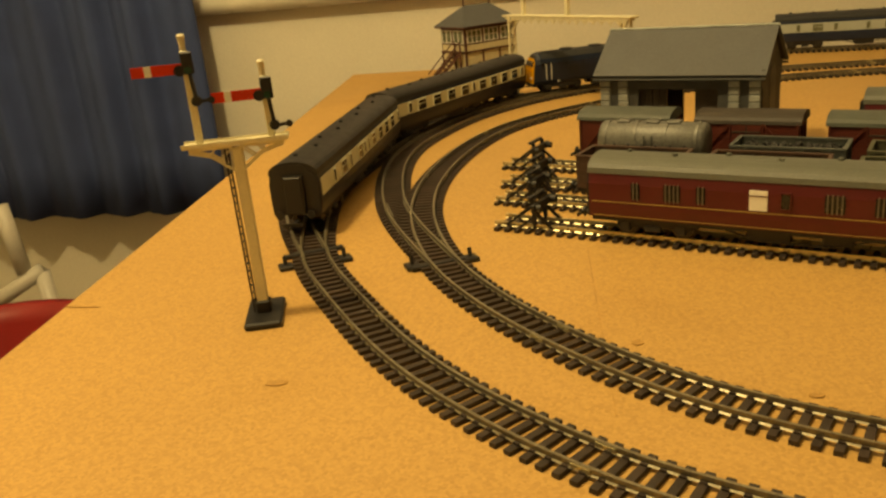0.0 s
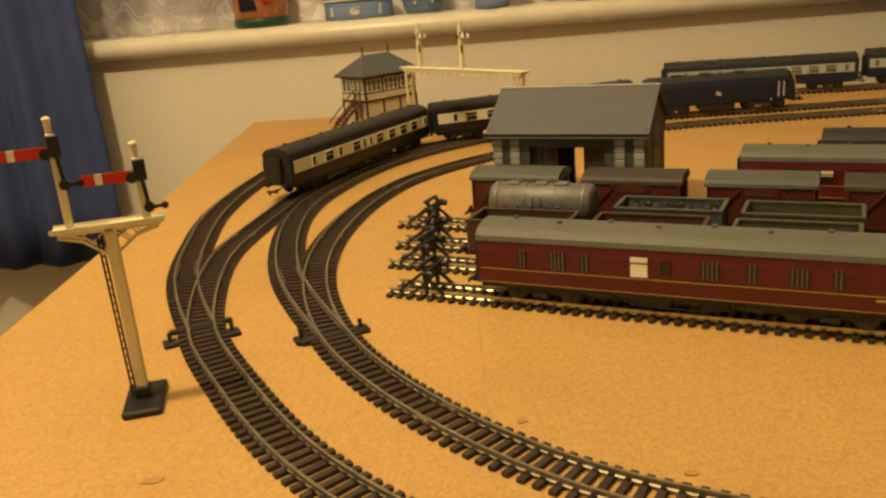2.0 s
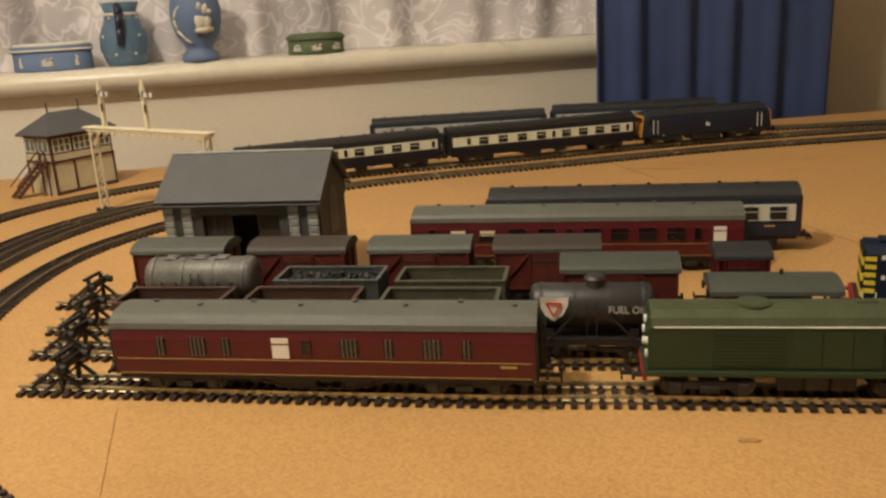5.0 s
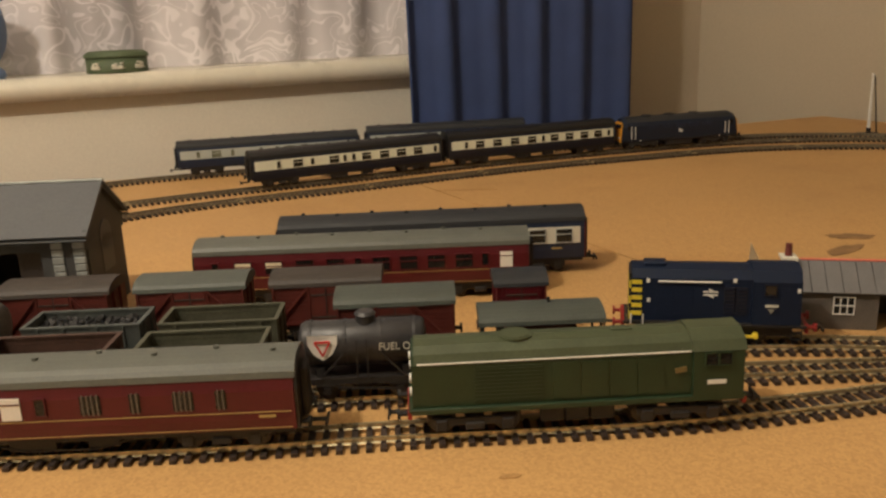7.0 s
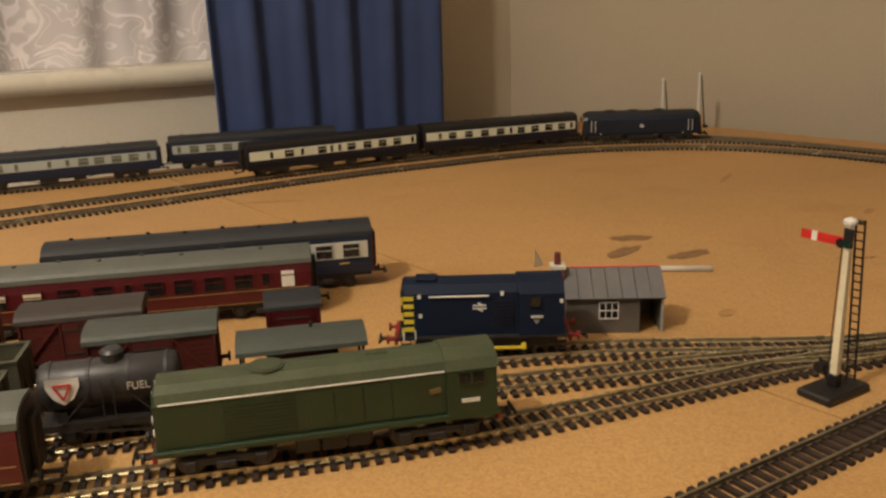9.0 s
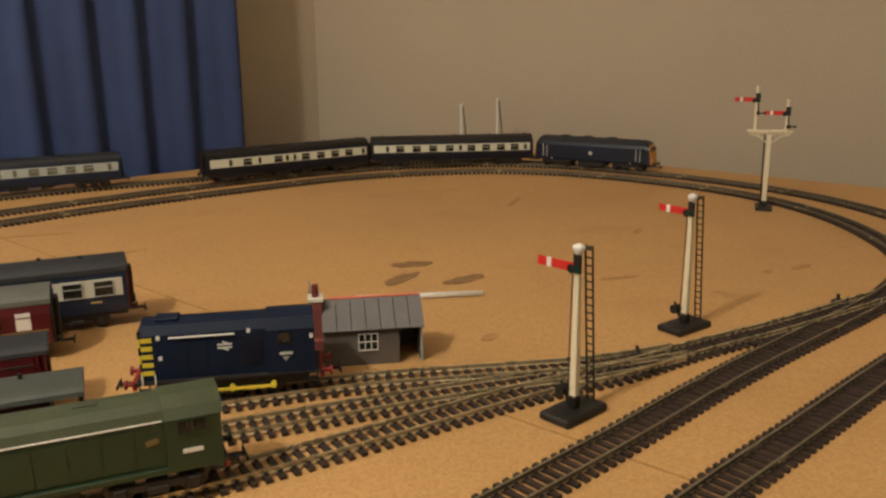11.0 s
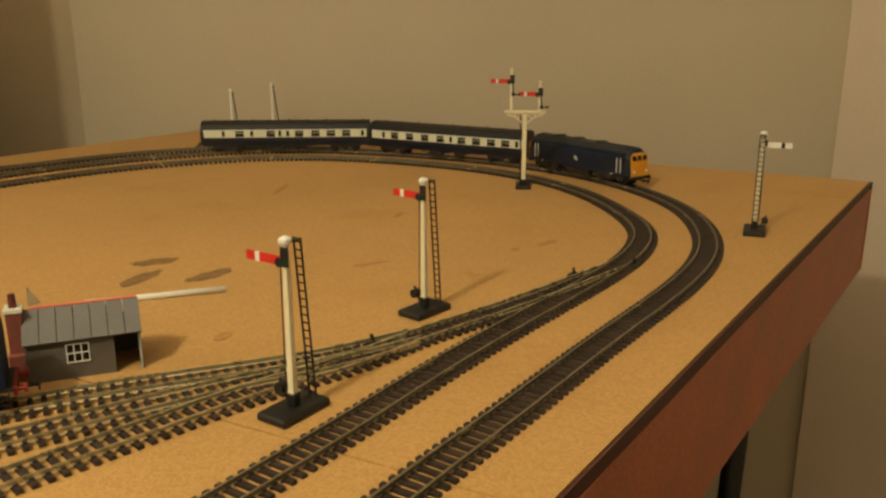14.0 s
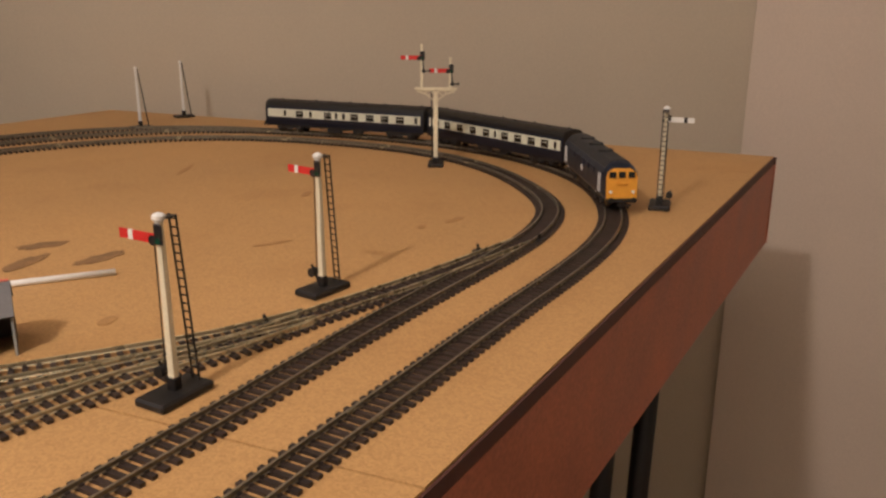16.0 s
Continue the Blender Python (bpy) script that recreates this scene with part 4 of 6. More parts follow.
def main_loco():
    """Blue twin-cab diesel with yellow ends, handrails by the cab doors, two bogies."""
    L = 0.198
    root = thing("diesel_locomotive", "dark blue twin-cab diesel locomotive with yellow ends, hauling the train", "locomotive")
    hw = 0.0178
    shell = [(-hw + 0.0015, 0.0115), (-hw, 0.015), (-hw, 0.036), (-hw + 0.0022, 0.0415), (-0.009, 0.0478), (0, 0.0492), (0.009, 0.0478), (hw - 0.0022, 0.0415), (hw, 0.036), (hw, 0.015), (hw - 0.0015, 0.0115)]
    part("body", prism(B(), shell, -L / 2 + 0.010, L / 2 - 0.010), M["loco_blue"], root)
    part("roof", prism(B(), [(y * 0.99, z + 0.0006) for y, z in shell if z > 0.041], -L / 2 + 0.012, L / 2 - 0.012), M["dark_roof"], root)
    for s in (-1, 1):
        bm = B()
        a = [bm.verts.new((s * (L / 2 - 0.010), y, z)) for y, z in shell]
        b = [bm.verts.new((s * (L / 2 - 0.0005 - (0.0055 * max(0, (z - 0.027) / 0.022))), y * 0.93, 0.0115 + (z - 0.0115) * 0.955)) for y, z in shell]
        n = len(shell)
        for i in range(n):
            bm.faces.new((a[i], a[(i + 1) % n], b[(i + 1) % n], b[i]))
        bm.faces.new(b)
        bm.faces.new(a[::-1])
        bmesh.ops.recalc_face_normals(bm, faces=bm.faces[:])
        cab = part("cab", bm, M["loco_blue"], root)
        bm = B()
        face = [(-0.0158, 0.0125), (-0.0160, 0.034), (-0.0142, 0.0392), (-0.0085, 0.0428), (0.0085, 0.0428), (0.0142, 0.0392), (0.0160, 0.034), (0.0158, 0.0125)]
        lo = [bm.verts.new((s * (L / 2 - 0.0002 - 0.0055 * max(0, (z - 0.027) / 0.022)), y, z)) for y, z in face]
        hi = [bm.verts.new((v.co.x + s * 0.0009, v.co.y, v.co.z)) for v in lo]
        for i in range(len(lo)):
            bm.faces.new((lo[i], lo[(i + 1) % len(lo)], hi[(i + 1) % len(lo)], hi[i]))
        bm.faces.new(hi)
        bm.faces.new(lo[::-1])
        bmesh.ops.recalc_face_normals(bm, faces=bm.faces[:])
        fp = part("yellow_front", bm, M["yellow"], cab, "bright yellow end panel")
        for y in (-0.0098, 0, 0.0098):
            z = 0.0365
            x = s * (L / 2 + 0.0012 - 0.0055 * (z - 0.027) / 0.022)
            g = part("windscreen", box(B(), (x, y, z), (0.0008, 0.0068, 0.0062), rot=Euler((0, -s * 0.245, 0)).to_matrix()), M["glass"], cab)
        for y in (-0.0115, 0.0115):
            bm = rod(B(), (s * (L / 2 + 0.0006), y, 0.0195), (s * (L / 2 + 0.0018), y, 0.0195), 0.0017, n=14)
            part("headlight", bm, M["white"], cab, "pale lamp")
        part("head_code_panel", box(B(), (s * (L / 2 + 0.0012), 0, 0.0285), (0.0014, 0.012, 0.003), 0.0004), M["yellow"], cab)
        part("skirt", box(B(), (s * (L / 2 - 0.002), 0, 0.0108), (0.006, 0.030, 0.0045), 0.0006), M["grime"], root)
        buffers(root, s * (L / 2 + 0.0008), s, 0.0118)
        coupling(root, s * (L / 2), s)
        bogie(root, s * 0.061, 0.038, 0.029, 0.0068)
        for sy in (-1, 1):
            for x in (L / 2 - 0.0165, L / 2 - 0.023):
                bm = rod(B(), (s * x, sy * (hw + 0.0008), 0.0165), (s * x, sy * (hw + 0.0008), 0.0355), 0.00055)
                part("handrail", bm, M["white"], root, "white handrail")
            part("cab_door", box(B(), (s * (L / 2 - 0.0198), sy * (hw + 0.0001), 0.026), (0.0056, 0.0006, 0.023)), M["loco_blue"], root)
            pane(root, s * (L / 2 - 0.0125), sy * hw * 0.985, 0.0345, 0.004, 0.005, sy, M["glass"], M["loco_blue"], 0, "cab_window")
            part("frame_spot", box(B(), (s * (L / 2 - 0.032), sy * (hw + 0.0002), 0.0135), (0.0022, 0.0006, 0.0016)), M["white"], root)
    for sy in (-1, 1):
        bm = box(B(), (0, sy * (hw + 0.0003), 0.0265), (0.0068, 0.0005, 0.0012))
        box(bm, (0, sy * (hw + 0.0003), 0.0245), (0.0068, 0.0005, 0.0012))
        bar(bm, (-0.002, sy * (hw + 0.0003), 0.0285), (0.002, sy * (hw + 0.0003), 0.0225), 0.0005, 0.0018)
        part("emblem", bm, M["white"], root, "white line emblem")
        for k in range(5):
            part("side_grille", box(B(), (-0.045 + k * 0.0225, sy * (hw + 0.0002), 0.0335), (0.017, 0.0006, 0.006)), M["rail_blue"], root)
        part("tank", box(B(), (0, sy * 0.0105, 0.0075), (0.044, 0.009, 0.0085), 0.001), M["grime"], root)
    for k in (-0.05, -0.012, 0.03):
        bm = rod(B(), (k, 0, 0.0485), (k, 0, 0.0508), 0.008, n=24)
        part("roof_vent", bm, M["dark_roof"], root)
    return root


def brake_van():
    """A brake van: a cabin between two open verandas under one long roof."""
    L, W = 0.072, 0.031
    root = thing("brake_van", "goods brake van with grey roof, red-brown cabin and open verandas", "brake van")
    part("cabin", box(B(), (0, 0, 0.0235), (L * 0.56, W - 0.004, 0.023)), M["bauxite"], root)
    bm = prism(B(), arc(W + 0.003, 0.0368, 0.0062, 12), -L / 2 - 0.001, L / 2 + 0.001)
    part("roof", bm, M["blue_roof"], root, "grey roof with a soot mark")
    part("chimney", rod(B(), (0.006, 0.003, 0.0422), (0.006, 0.003, 0.0455), 0.0011), M["black"], root)
    part("platform", box(B(), (0, 0, 0.0128), (L, W - 0.001, 0.0016)), M["wagon_brown"], root)
    for s in (-1, 1):
        for sy in (-1, 1):
            part("veranda_post", box(B(), (s * (L / 2 - 0.0015), sy * (W / 2 - 0.002), 0.0252), (0.0014, 0.0014, 0.0236)), M["grime"], root)
        part("veranda_end", box(B(), (s * (L / 2 - 0.001), 0, 0.0185), (0.0014, W - 0.006, 0.011)), M["bauxite"], root)
    for sy in (-1, 1):
        bm = B()
        for x in (-0.012, 0.012):
            box(bm, (x, sy * (W / 2 - 0.0018), 0.029), (0.006, 0.0006, 0.006))
        part("window", bm, M["glass"], root)
        part("footboard", box(B(), (0, sy * (W / 2 + 0.0005), 0.0055), (L - 0.006, 0.003, 0.0009)), M["grime"], root)
    four_wheels(root, L, W)
    return root


# ---- line-side things ----
def ladder(parent, foot, head, w, n, side):
    """A ladder from foot to head; its rungs lie along side."""
    f, h, s = Vector(foot), Vector(head), Vector(side).normalized() * w / 2
    bm = B()
    for k in (-1, 1):
        bar(bm, f + s * k, h + s * k, 0.0009, 0.0009)
    for i in range(n):
        p = f + (h - f) * ((i + 0.5) / n)
        bar(bm, p - s, p + s, 0.0007, 0.0007)
    part("ladder", bm, M["black"], parent, "black ladder")


def arm_set(parent, x, z, toward, back=False, length=0.027, off=0.0022):
    """A semaphore arm on a post at x, reaching toward -x or +x, with spectacle and lever."""
    y = -off
    face = M["white"] if back else M["red"]
    bm = box(B(), (x + toward * (length / 2 + 0.001), y, z), (length, 0.0009, 0.0052))
    a = part("signal_arm", bm, face, parent, "white arm" if back else "red signal arm")
    part("arm_stripe", box(B(), (x + toward * length * 0.72, y, z), (0.0034, 0.0012, 0.0053)), M["black"] if back else M["white"], a, "black stripe" if back else "white stripe")
    if back:
        bm = box(B(), (x + toward * 0.0036, y - 0.0002, z + 0.001), (0.0024, 0.0014, 0.0064), 0.0004)
    else:
        bm = box(B(), (x - toward * 0.0012, y - 0.0002, z + 0.0025), (0.006, 0.0014, 0.011), 0.0006)
        rod(bm, (x + toward * 0.003, y - 0.0008, z - 0.001), (x + toward * 0.003, y + 0.0008, z - 0.001), 0.0028, n=14)
    part("spectacle", bm, M["black"], parent, "black spectacle")
    bm = rod(B(), (x - toward * 0.0012, y - 0.0006, z - 0.001), (x - toward * 0.0012, y - 0.0012, z - 0.001), 0.0019, n=14)
    part("lens", bm, M["lens_green"], parent, "green lens")


def post_signal(label, back=False, weight=True):
    """A home signal on its plate: tapered post, cap, arm, ladder and balance weight."""
    root = thing("semaphore_signal", label, "signal", "semaphore signals")
    part("base_plate", box(B(), (0, 0, 0.0025), (0.022, 0.039, 0.005), 0.0012), M["black"], root, "black base plate")
    part("socket", box(B(), (0, 0, 0.0085), (0.006, 0.006, 0.008), 0.0008), M["black"], root)
    bm = box(B(), (0, 0, 0.055), (0.0046, 0.0046, 0.088), 0.0005)
    for v in bm.verts:
        k = 1 - 0.28 * (v.co.z - 0.011) / 0.088
        v.co.x, v.co.y = v.co.x * k, v.co.y * k
    part("post", bm, M["post"], root, "cream white post")
    bm = B()
    lathe(bm, [(0.0022, 0.0975), (0.0024, 0.0988), (0.0036, 0.0995), (0.0037, 0.1015), (0.0026, 0.1024), (0.0006, 0.1032)], 14)
    part("cap", bm, M["white"], root, "white cap")
    arm_set(root, 0, 0.0895, -1, back)
    bm = rod(B(), (-0.0034, -0.0022, 0.012), (-0.0022, -0.0022, 0.088), 0.0004, n=6)
    part("pull_wire", bm, M["black"], root)
    ladder(root, (0.0005, 0.0155, 0.005), (0.0005, 0.0088, 0.1005), 0.0052, 20, (1, 0, 0))
    bm = box(B(), (0.0005, 0.0052, 0.0998), (0.005, 0.0085, 0.0008))
    part("ladder_stay", bm, M["black"], root)
    if weight:
        bm = rod(B(), (-0.009, -0.003, 0.0135), (-0.009, 0.003, 0.0135), 0.0034, n=16)
        bar(bm, (-0.0105, 0, 0.019), (-0.004, 0, 0.006), 0.0012, 0.0012)
        part("balance_weight", bm, M["black"], root)
    return root


def junction_signal(label):
    """A bracket signal: one stout post, a platform on brackets, two dolls with arms."""
    root = thing("junction_signal", label, "signal", "semaphore signals")
    part("base_plate", box(B(), (0, 0, 0.002), (0.0200, 0.0365, 0.004), 0.001), M["black"], root, "black base plate")
    part("socket", box(B(), (0, 0, 0.0072), (0.008, 0.008, 0.007), 0.0008), M["black"], root)
    part("post", box(B(), (0, 0, 0.052), (0.0056, 0.0056, 0.088), 0.0006), M["post"], root, "cream white post")
    bm = box(B(), (0, 0, 0.0985), (0.054, 0.0105, 0.0016), 0.0004)
    box(bm, (0, -0.005, 0.0992), (0.054, 0.0008, 0.0022))
    box(bm, (0, 0.005, 0.0992), (0.054, 0.0008, 0.0022))
    part("platform", bm, M["post"], root, "cream white platform")
    for s in (-1, 1):
        bm = B()
        for y in (-0.003, 0.003):
            bar(bm, (s * 0.002, y, 0.084), (s * 0.013, y, 0.0925), 0.001, 0.0012)
            bar(bm, (s * 0.013, y, 0.0925), (s * 0.024, y, 0.0955), 0.001, 0.0012)
            bar(bm, (s * 0.002, y, 0.0965), (s * 0.010, y, 0.0895), 0.0008, 0.0008)
            bar(bm, (s * 0.010, y, 0.0972), (s * 0.014, y, 0.093), 0.0008, 0.0008)
            box(bm, (s * 0.013, y, 0.0968), (0.022, 0.001, 0.0014))
        part("bracket", bm, M["post"], root, "cream lattice bracket")
    for x, h in ((-0.018, 0.1545), (0.0185, 0.1385)):
        bm = box(B(), (x, 0, (0.099 + h - 0.008) / 2), (0.0036, 0.0036, h - 0.008 - 0.099), 0.0004)
        rod(bm, (x, 0, h - 0.008), (x, 0, h - 0.001), 0.0014, 0.0019, n=12)
        rod(bm, (x, 0, h - 0.001), (x, 0, h), 0.0022, 0.0012, n=12)
        d = part("doll", bm, M["post"], root, "cream white doll post")
        arm_set(root, x, h - 0.0165, -1, length=0.0255)
        bm = bar(B(), (x + 0.0014, -0.0022, h - 0.016), (x + 0.0026, -0.0022, h - 0.032), 0.0014, 0.0018)
        rod(bm, (x + 0.0026, -0.0034, h - 0.033), (x + 0.0026, -0.001, h - 0.033), 0.0026, n=12)
        bar(bm, (x + 0.0026, -0.0022, h - 0.0335), (x + 0.0105, -0.0022, h - 0.0328), 0.0014, 0.0016)
        rod(bm, (x + 0.0100, -0.003, h - 0.033), (x + 0.0100, -0.0014, h - 0.033), 0.0018, n=10)
        part("balance_lever", bm, M["black"], root, "black lever")
    ladder(root, (-0.0045, -0.001, 0.005), (-0.0055, -0.001, 0.098), 0.0042, 22, (0.25, 1, 0))
    return root


def buffer_stop():
    root = thing("buffer_stop", "black plastic buffer stop with raking struts ending a siding", "buffer stop", "buffer stops")
    bm = B()
    for sy in (-1, 1):
        y = sy * 0.0085
        bar(bm, (0, y, 0.0), (0, y, 0.021), 0.0024, 0.0024)
        bar(bm, (0.0, y, 0.017), (-0.021, y, 0.001), 0.0018, 0.002)
        bar(bm, (0.0, y, 0.012), (0.013, y, 0.001), 0.0018, 0.002)
        bar(bm, (0.0, y, 0.009), (-0.010, y, 0.001), 0.0016, 0.0016)
    part("upright_frame", bm, M["black"], root)
    part("beam", box(B(), (0.002, 0, 0.0155), (0.0028, 0.030, 0.0055), 0.0006), M["black"], root)
    for sy in (-1, 1):
        bm = rod(B(), (0.003, sy * 0.0115, 0.0155), (0.007, sy * 0.0115, 0.0155), 0.0026, n=14)
        part("buffer", bm, M["black"], root)
    part("top_rail", box(B(), (-0.002, 0, 0.0212), (0.003, 0.022, 0.0022), 0.0004), M["black"], root)
    return root


def goods_shed():
    """A stone goods shed: quoined corners, open doorways in both long sides, slate roof."""
    L, D, E, R = 0.142, 0.088, 0.0725, 0.0995
    root = thing("goods_shed", "dark grey stone goods shed with slate roof and open doorways", "shed")
    hl, hd, t = L / 2 - 0.006, D / 2 - 0.006, 0.004
    for sy in (-1, 1):
        gap = 0.033 if sy < 0 else 0.021
        c = 0.0 if sy < 0 else 0.004
        for s in (-1, 1):
            x0, x1 = (s * hl, c + s * gap)
            part("side_wall", box(B(), ((x0 + x1) / 2, sy * hd, E / 2 - 0.006), (abs(x1 - x0), t, E - 0.012)), M["stone"], root)
        part("lintel", box(B(), (0, sy * hd, E - 0.009), (2 * hl + t, t + 0.002, 0.012)), M["stone"], root)
    door = part("sliding_door", box(B(), (-0.022, -hd + 0.004, 0.031), (0.024, 0.002, 0.062)), M["brown_roof"], root)
    for k in range(4):
        part("door_board", box(B(), (-0.0315 + k * 0.0063, -hd + 0.0027, 0.031), (0.0056, 0.0012, 0.060)), M["brown_roof"], door)
    part("sliding_door", box(B(), (0.0235, -hd + 0.004, 0.031), (0.020, 0.002, 0.062)), M["brown_roof"], root)
    for s in (-1, 1):
        bm = prism(B(), [(-hd + t / 2, 0), (-hd + t / 2, E - 0.004), (0, R - 0.004), (hd - t / 2, E - 0.004), (hd - t / 2, 0)], s * (hl - t / 2), s * (hl + t / 2))
        g = part("gable", bm, M["stone"], root)
        bm = rod(B(), (s * (hl + 0.0015), 0, 0.060), (s * (hl + 0.0026), 0, 0.060), 0.012, n=24)
        box(bm, (s * (hl + 0.002), 0, 0.046), (0.0012, 0.024, 0.028))
        part("blind_arch", bm, M["slate"], g)
        bm = bar(B(), (s * (hl + 0.0035), -hd - 0.004, E - 0.002), (s * (hl + 0.0035), 0, R + 0.0002), 0.003, 0.004)
        bar(bm, (s * (hl + 0.0035), hd + 0.004, E - 0.002), (s * (hl + 0.0035), 0, R + 0.0002), 0.003, 0.004)
        part("bargeboard", bm, M["stone"], root)
    q = None
    for sx in (-1, 1):
        for xx in (hl - 0.003, 0.046):
            for k in range(11):
                w = 0.0105 if k % 2 else 0.0075
                m = pose(sx * xx, -hd - 0.0022, 0.004 + k * 0.0058)
                if q is None:
                    q = part("quoin", box(B(), (0, 0, 0), (0.0088, 0.003, 0.0052), 0.0006), M["quoin"], root)
                    q.matrix_basis = m
                else:
                    again(q, "quoin", m, root)
    for sy in (-1, 1):
        bm = B()
        a, b = Vector((0, sy * 0.0005, R + 0.001)), Vector((0, sy * (D / 2 + 0.001), E - 0.0045))
        n = (b - a).cross(Vector((1, 0, 0))).normalized() * 0.0022
        if n.z < 0:
            n = -n
        pr = [(p.y, p.z) for p in (a, b, b + n, a + n)]
        prism(bm, pr, -L / 2, L / 2)
        r = part("roof_slope", bm, M["slate"], root, "smooth grey slate slope")
        part("gutter", box(B(), (0, sy * (D / 2 + 0.0018), E - 0.0062), (L, 0.0022, 0.0018), 0.0005), M["stone"], root)
    part("ridge", box(B(), (0, 0, R + 0.0036), (L + 0.001, 0.004, 0.0018), 0.0005), M["quoin"], root)
    return root


def signal_box():
    """A two-storey signal box: panelled base, glazed upper floor, hipped slate roof, stair."""
    L, D = 0.078, 0.046
    root = thing("signal_box", "cream and brown signal box with hipped grey roof and stair", "signal box")
    part("lower_wall", box(B(), (0, 0, 0.020), (L, D, 0.040)), M["box_cream"], root)
    part("upper_wall", box(B(), (0, 0, 0.0555), (L + 0.001, D + 0.001, 0.031)), M["box_brown"], root)
    bm = B()
    for sy in (-1, 1):
        for k in range(4):
            box(bm, (-L / 2 + k * L / 3, sy * D / 2, 0.020), (0.0024, 0.0016, 0.040))
        box(bm, (0, sy * D / 2, 0.039), (L + 0.003, 0.003, 0.002))
        box(bm, (0, sy * D / 2, 0.002), (L + 0.001, 0.002, 0.004))
    for sx in (-1, 1):
        for y in (-D / 2, 0, D / 2):
            box(bm, (sx * L / 2, y, 0.020), (0.0016, 0.0024, 0.040))
        box(bm, (sx * L / 2, 0, 0.039), (0.003, D + 0.003, 0.002))
    part("timber_frame", bm, M["box_brown"], root, "brown timber framing")
    for sy in (-1, 1):
        part("apron_panel", box(B(), (0, sy * (D / 2 + 0.0008), 0.0445), (L - 0.004, 0.0008, 0.0075)), M["box_cream"], root)
        for k in range(3):
            x = -L / 3 + k * L / 3
            g = part("window", box(B(), (x, sy * (D / 2 + 0.0008), 0.0585), (0.021, 0.0008, 0.0165)), M["pale_glass"], root)
            bm = B()
            for j in range(4):
                box(bm, (x - 0.0105 + j * 0.007, sy * (D / 2 + 0.0014), 0.0585), (0.0009, 0.0009, 0.0165))
            for z in (0.051, 0.0585, 0.066):
                box(bm, (x, sy * (D / 2 + 0.0014), z), (0.021, 0.0008, 0.0009))
            part("window_frame", bm, M["white"], g, "white glazed window frame")
    for sx in (-1, 1):
        part("apron_panel", box(B(), (sx * (L / 2 + 0.0008), 0, 0.0445), (0.0008, D - 0.004, 0.0075)), M["box_cream"], root)
        for y in (-0.0115, 0.0115):
            g = part("window", box(B(), (sx * (L / 2 + 0.0008), y, 0.0585), (0.0008, 0.018, 0.0165)), M["pale_glass"], root)
            bm = B()
            for j in range(3):
                box(bm, (sx * (L / 2 + 0.0014), y - 0.009 + j * 0.009, 0.0585), (0.0009, 0.0009, 0.0165))
            for z in (0.051, 0.066):
                box(bm, (sx * (L / 2 + 0.0014), y, z), (0.0008, 0.018, 0.0009))
            part("window_frame", bm, M["white"], g, "white glazed window frame")
    bm = B()
    o = 0.0065
    z0, z1 = 0.0715, 0.0955
    v = [bm.verts.new(p) for p in ((-L / 2 - o, -D / 2 - o, z0), (L / 2 + o, -D / 2 - o, z0), (L / 2 + o, D / 2 + o, z0), (-L / 2 - o, D / 2 + o, z0), (-L / 2 + 0.019, 0, z1), (L / 2 - 0.019, 0, z1))]
    for f in ((0, 1, 5, 4), (1, 2, 5), (2, 3, 4, 5), (3, 0, 4), (3, 2, 1, 0)):
        bm.faces.new([v[i] for i in f])
    part("roof", bm, M["slate"], root, "hipped grey slate roof")
    bm = box(B(), (0, 0, 0.0705), (L + 2 * o - 0.001, D + 2 * o - 0.001, 0.002))
    part("eaves", bm, M["box_brown"], root)
    for s in (-1, 1):
        part("finial", rod(B(), (s * (L / 2 - 0.019), 0, 0.094), (s * (L / 2 - 0.019), 0, 0.107), 0.0011, 0.0007), M["box_brown"], root)
    bm = B()
    x = -L / 2 - 0.010
    for sy in (-1, 1):
        bar(bm, (x + 0.004, -0.014 + sy * 0.006, 0.040), (x - 0.019, 0.012 + sy * 0.006, 0.001), 0.0018, 0.0034)
        bar(bm, (x + 0.004, -0.014 + sy * 0.006, 0.054), (x - 0.019, 0.012 + sy * 0.006, 0.014), 0.0014, 0.0014)
        box(bm, (x + 0.004, -0.014 + sy * 0.005, 0.026), (0.0016, 0.0016, 0.052))
    for k in range(9):
        f = (k + 0.5) / 9
        box(bm, (x + 0.004 - 0.023 * f, -0.014 + 0.026 * f, 0.040 - 0.039 * f), (0.007, 0.012, 0.001))
    box(bm, (x + 0.006, -0.006, 0.040), (0.012, 0.024, 0.0014))
    part("stair", bm, M["box_brown"], root, "brown wooden stair")
    part("door", box(B(), (-L / 2 - 0.0012, -0.006, 0.011), (0.0012, 0.010, 0.021)), M["white"], root)
    return root


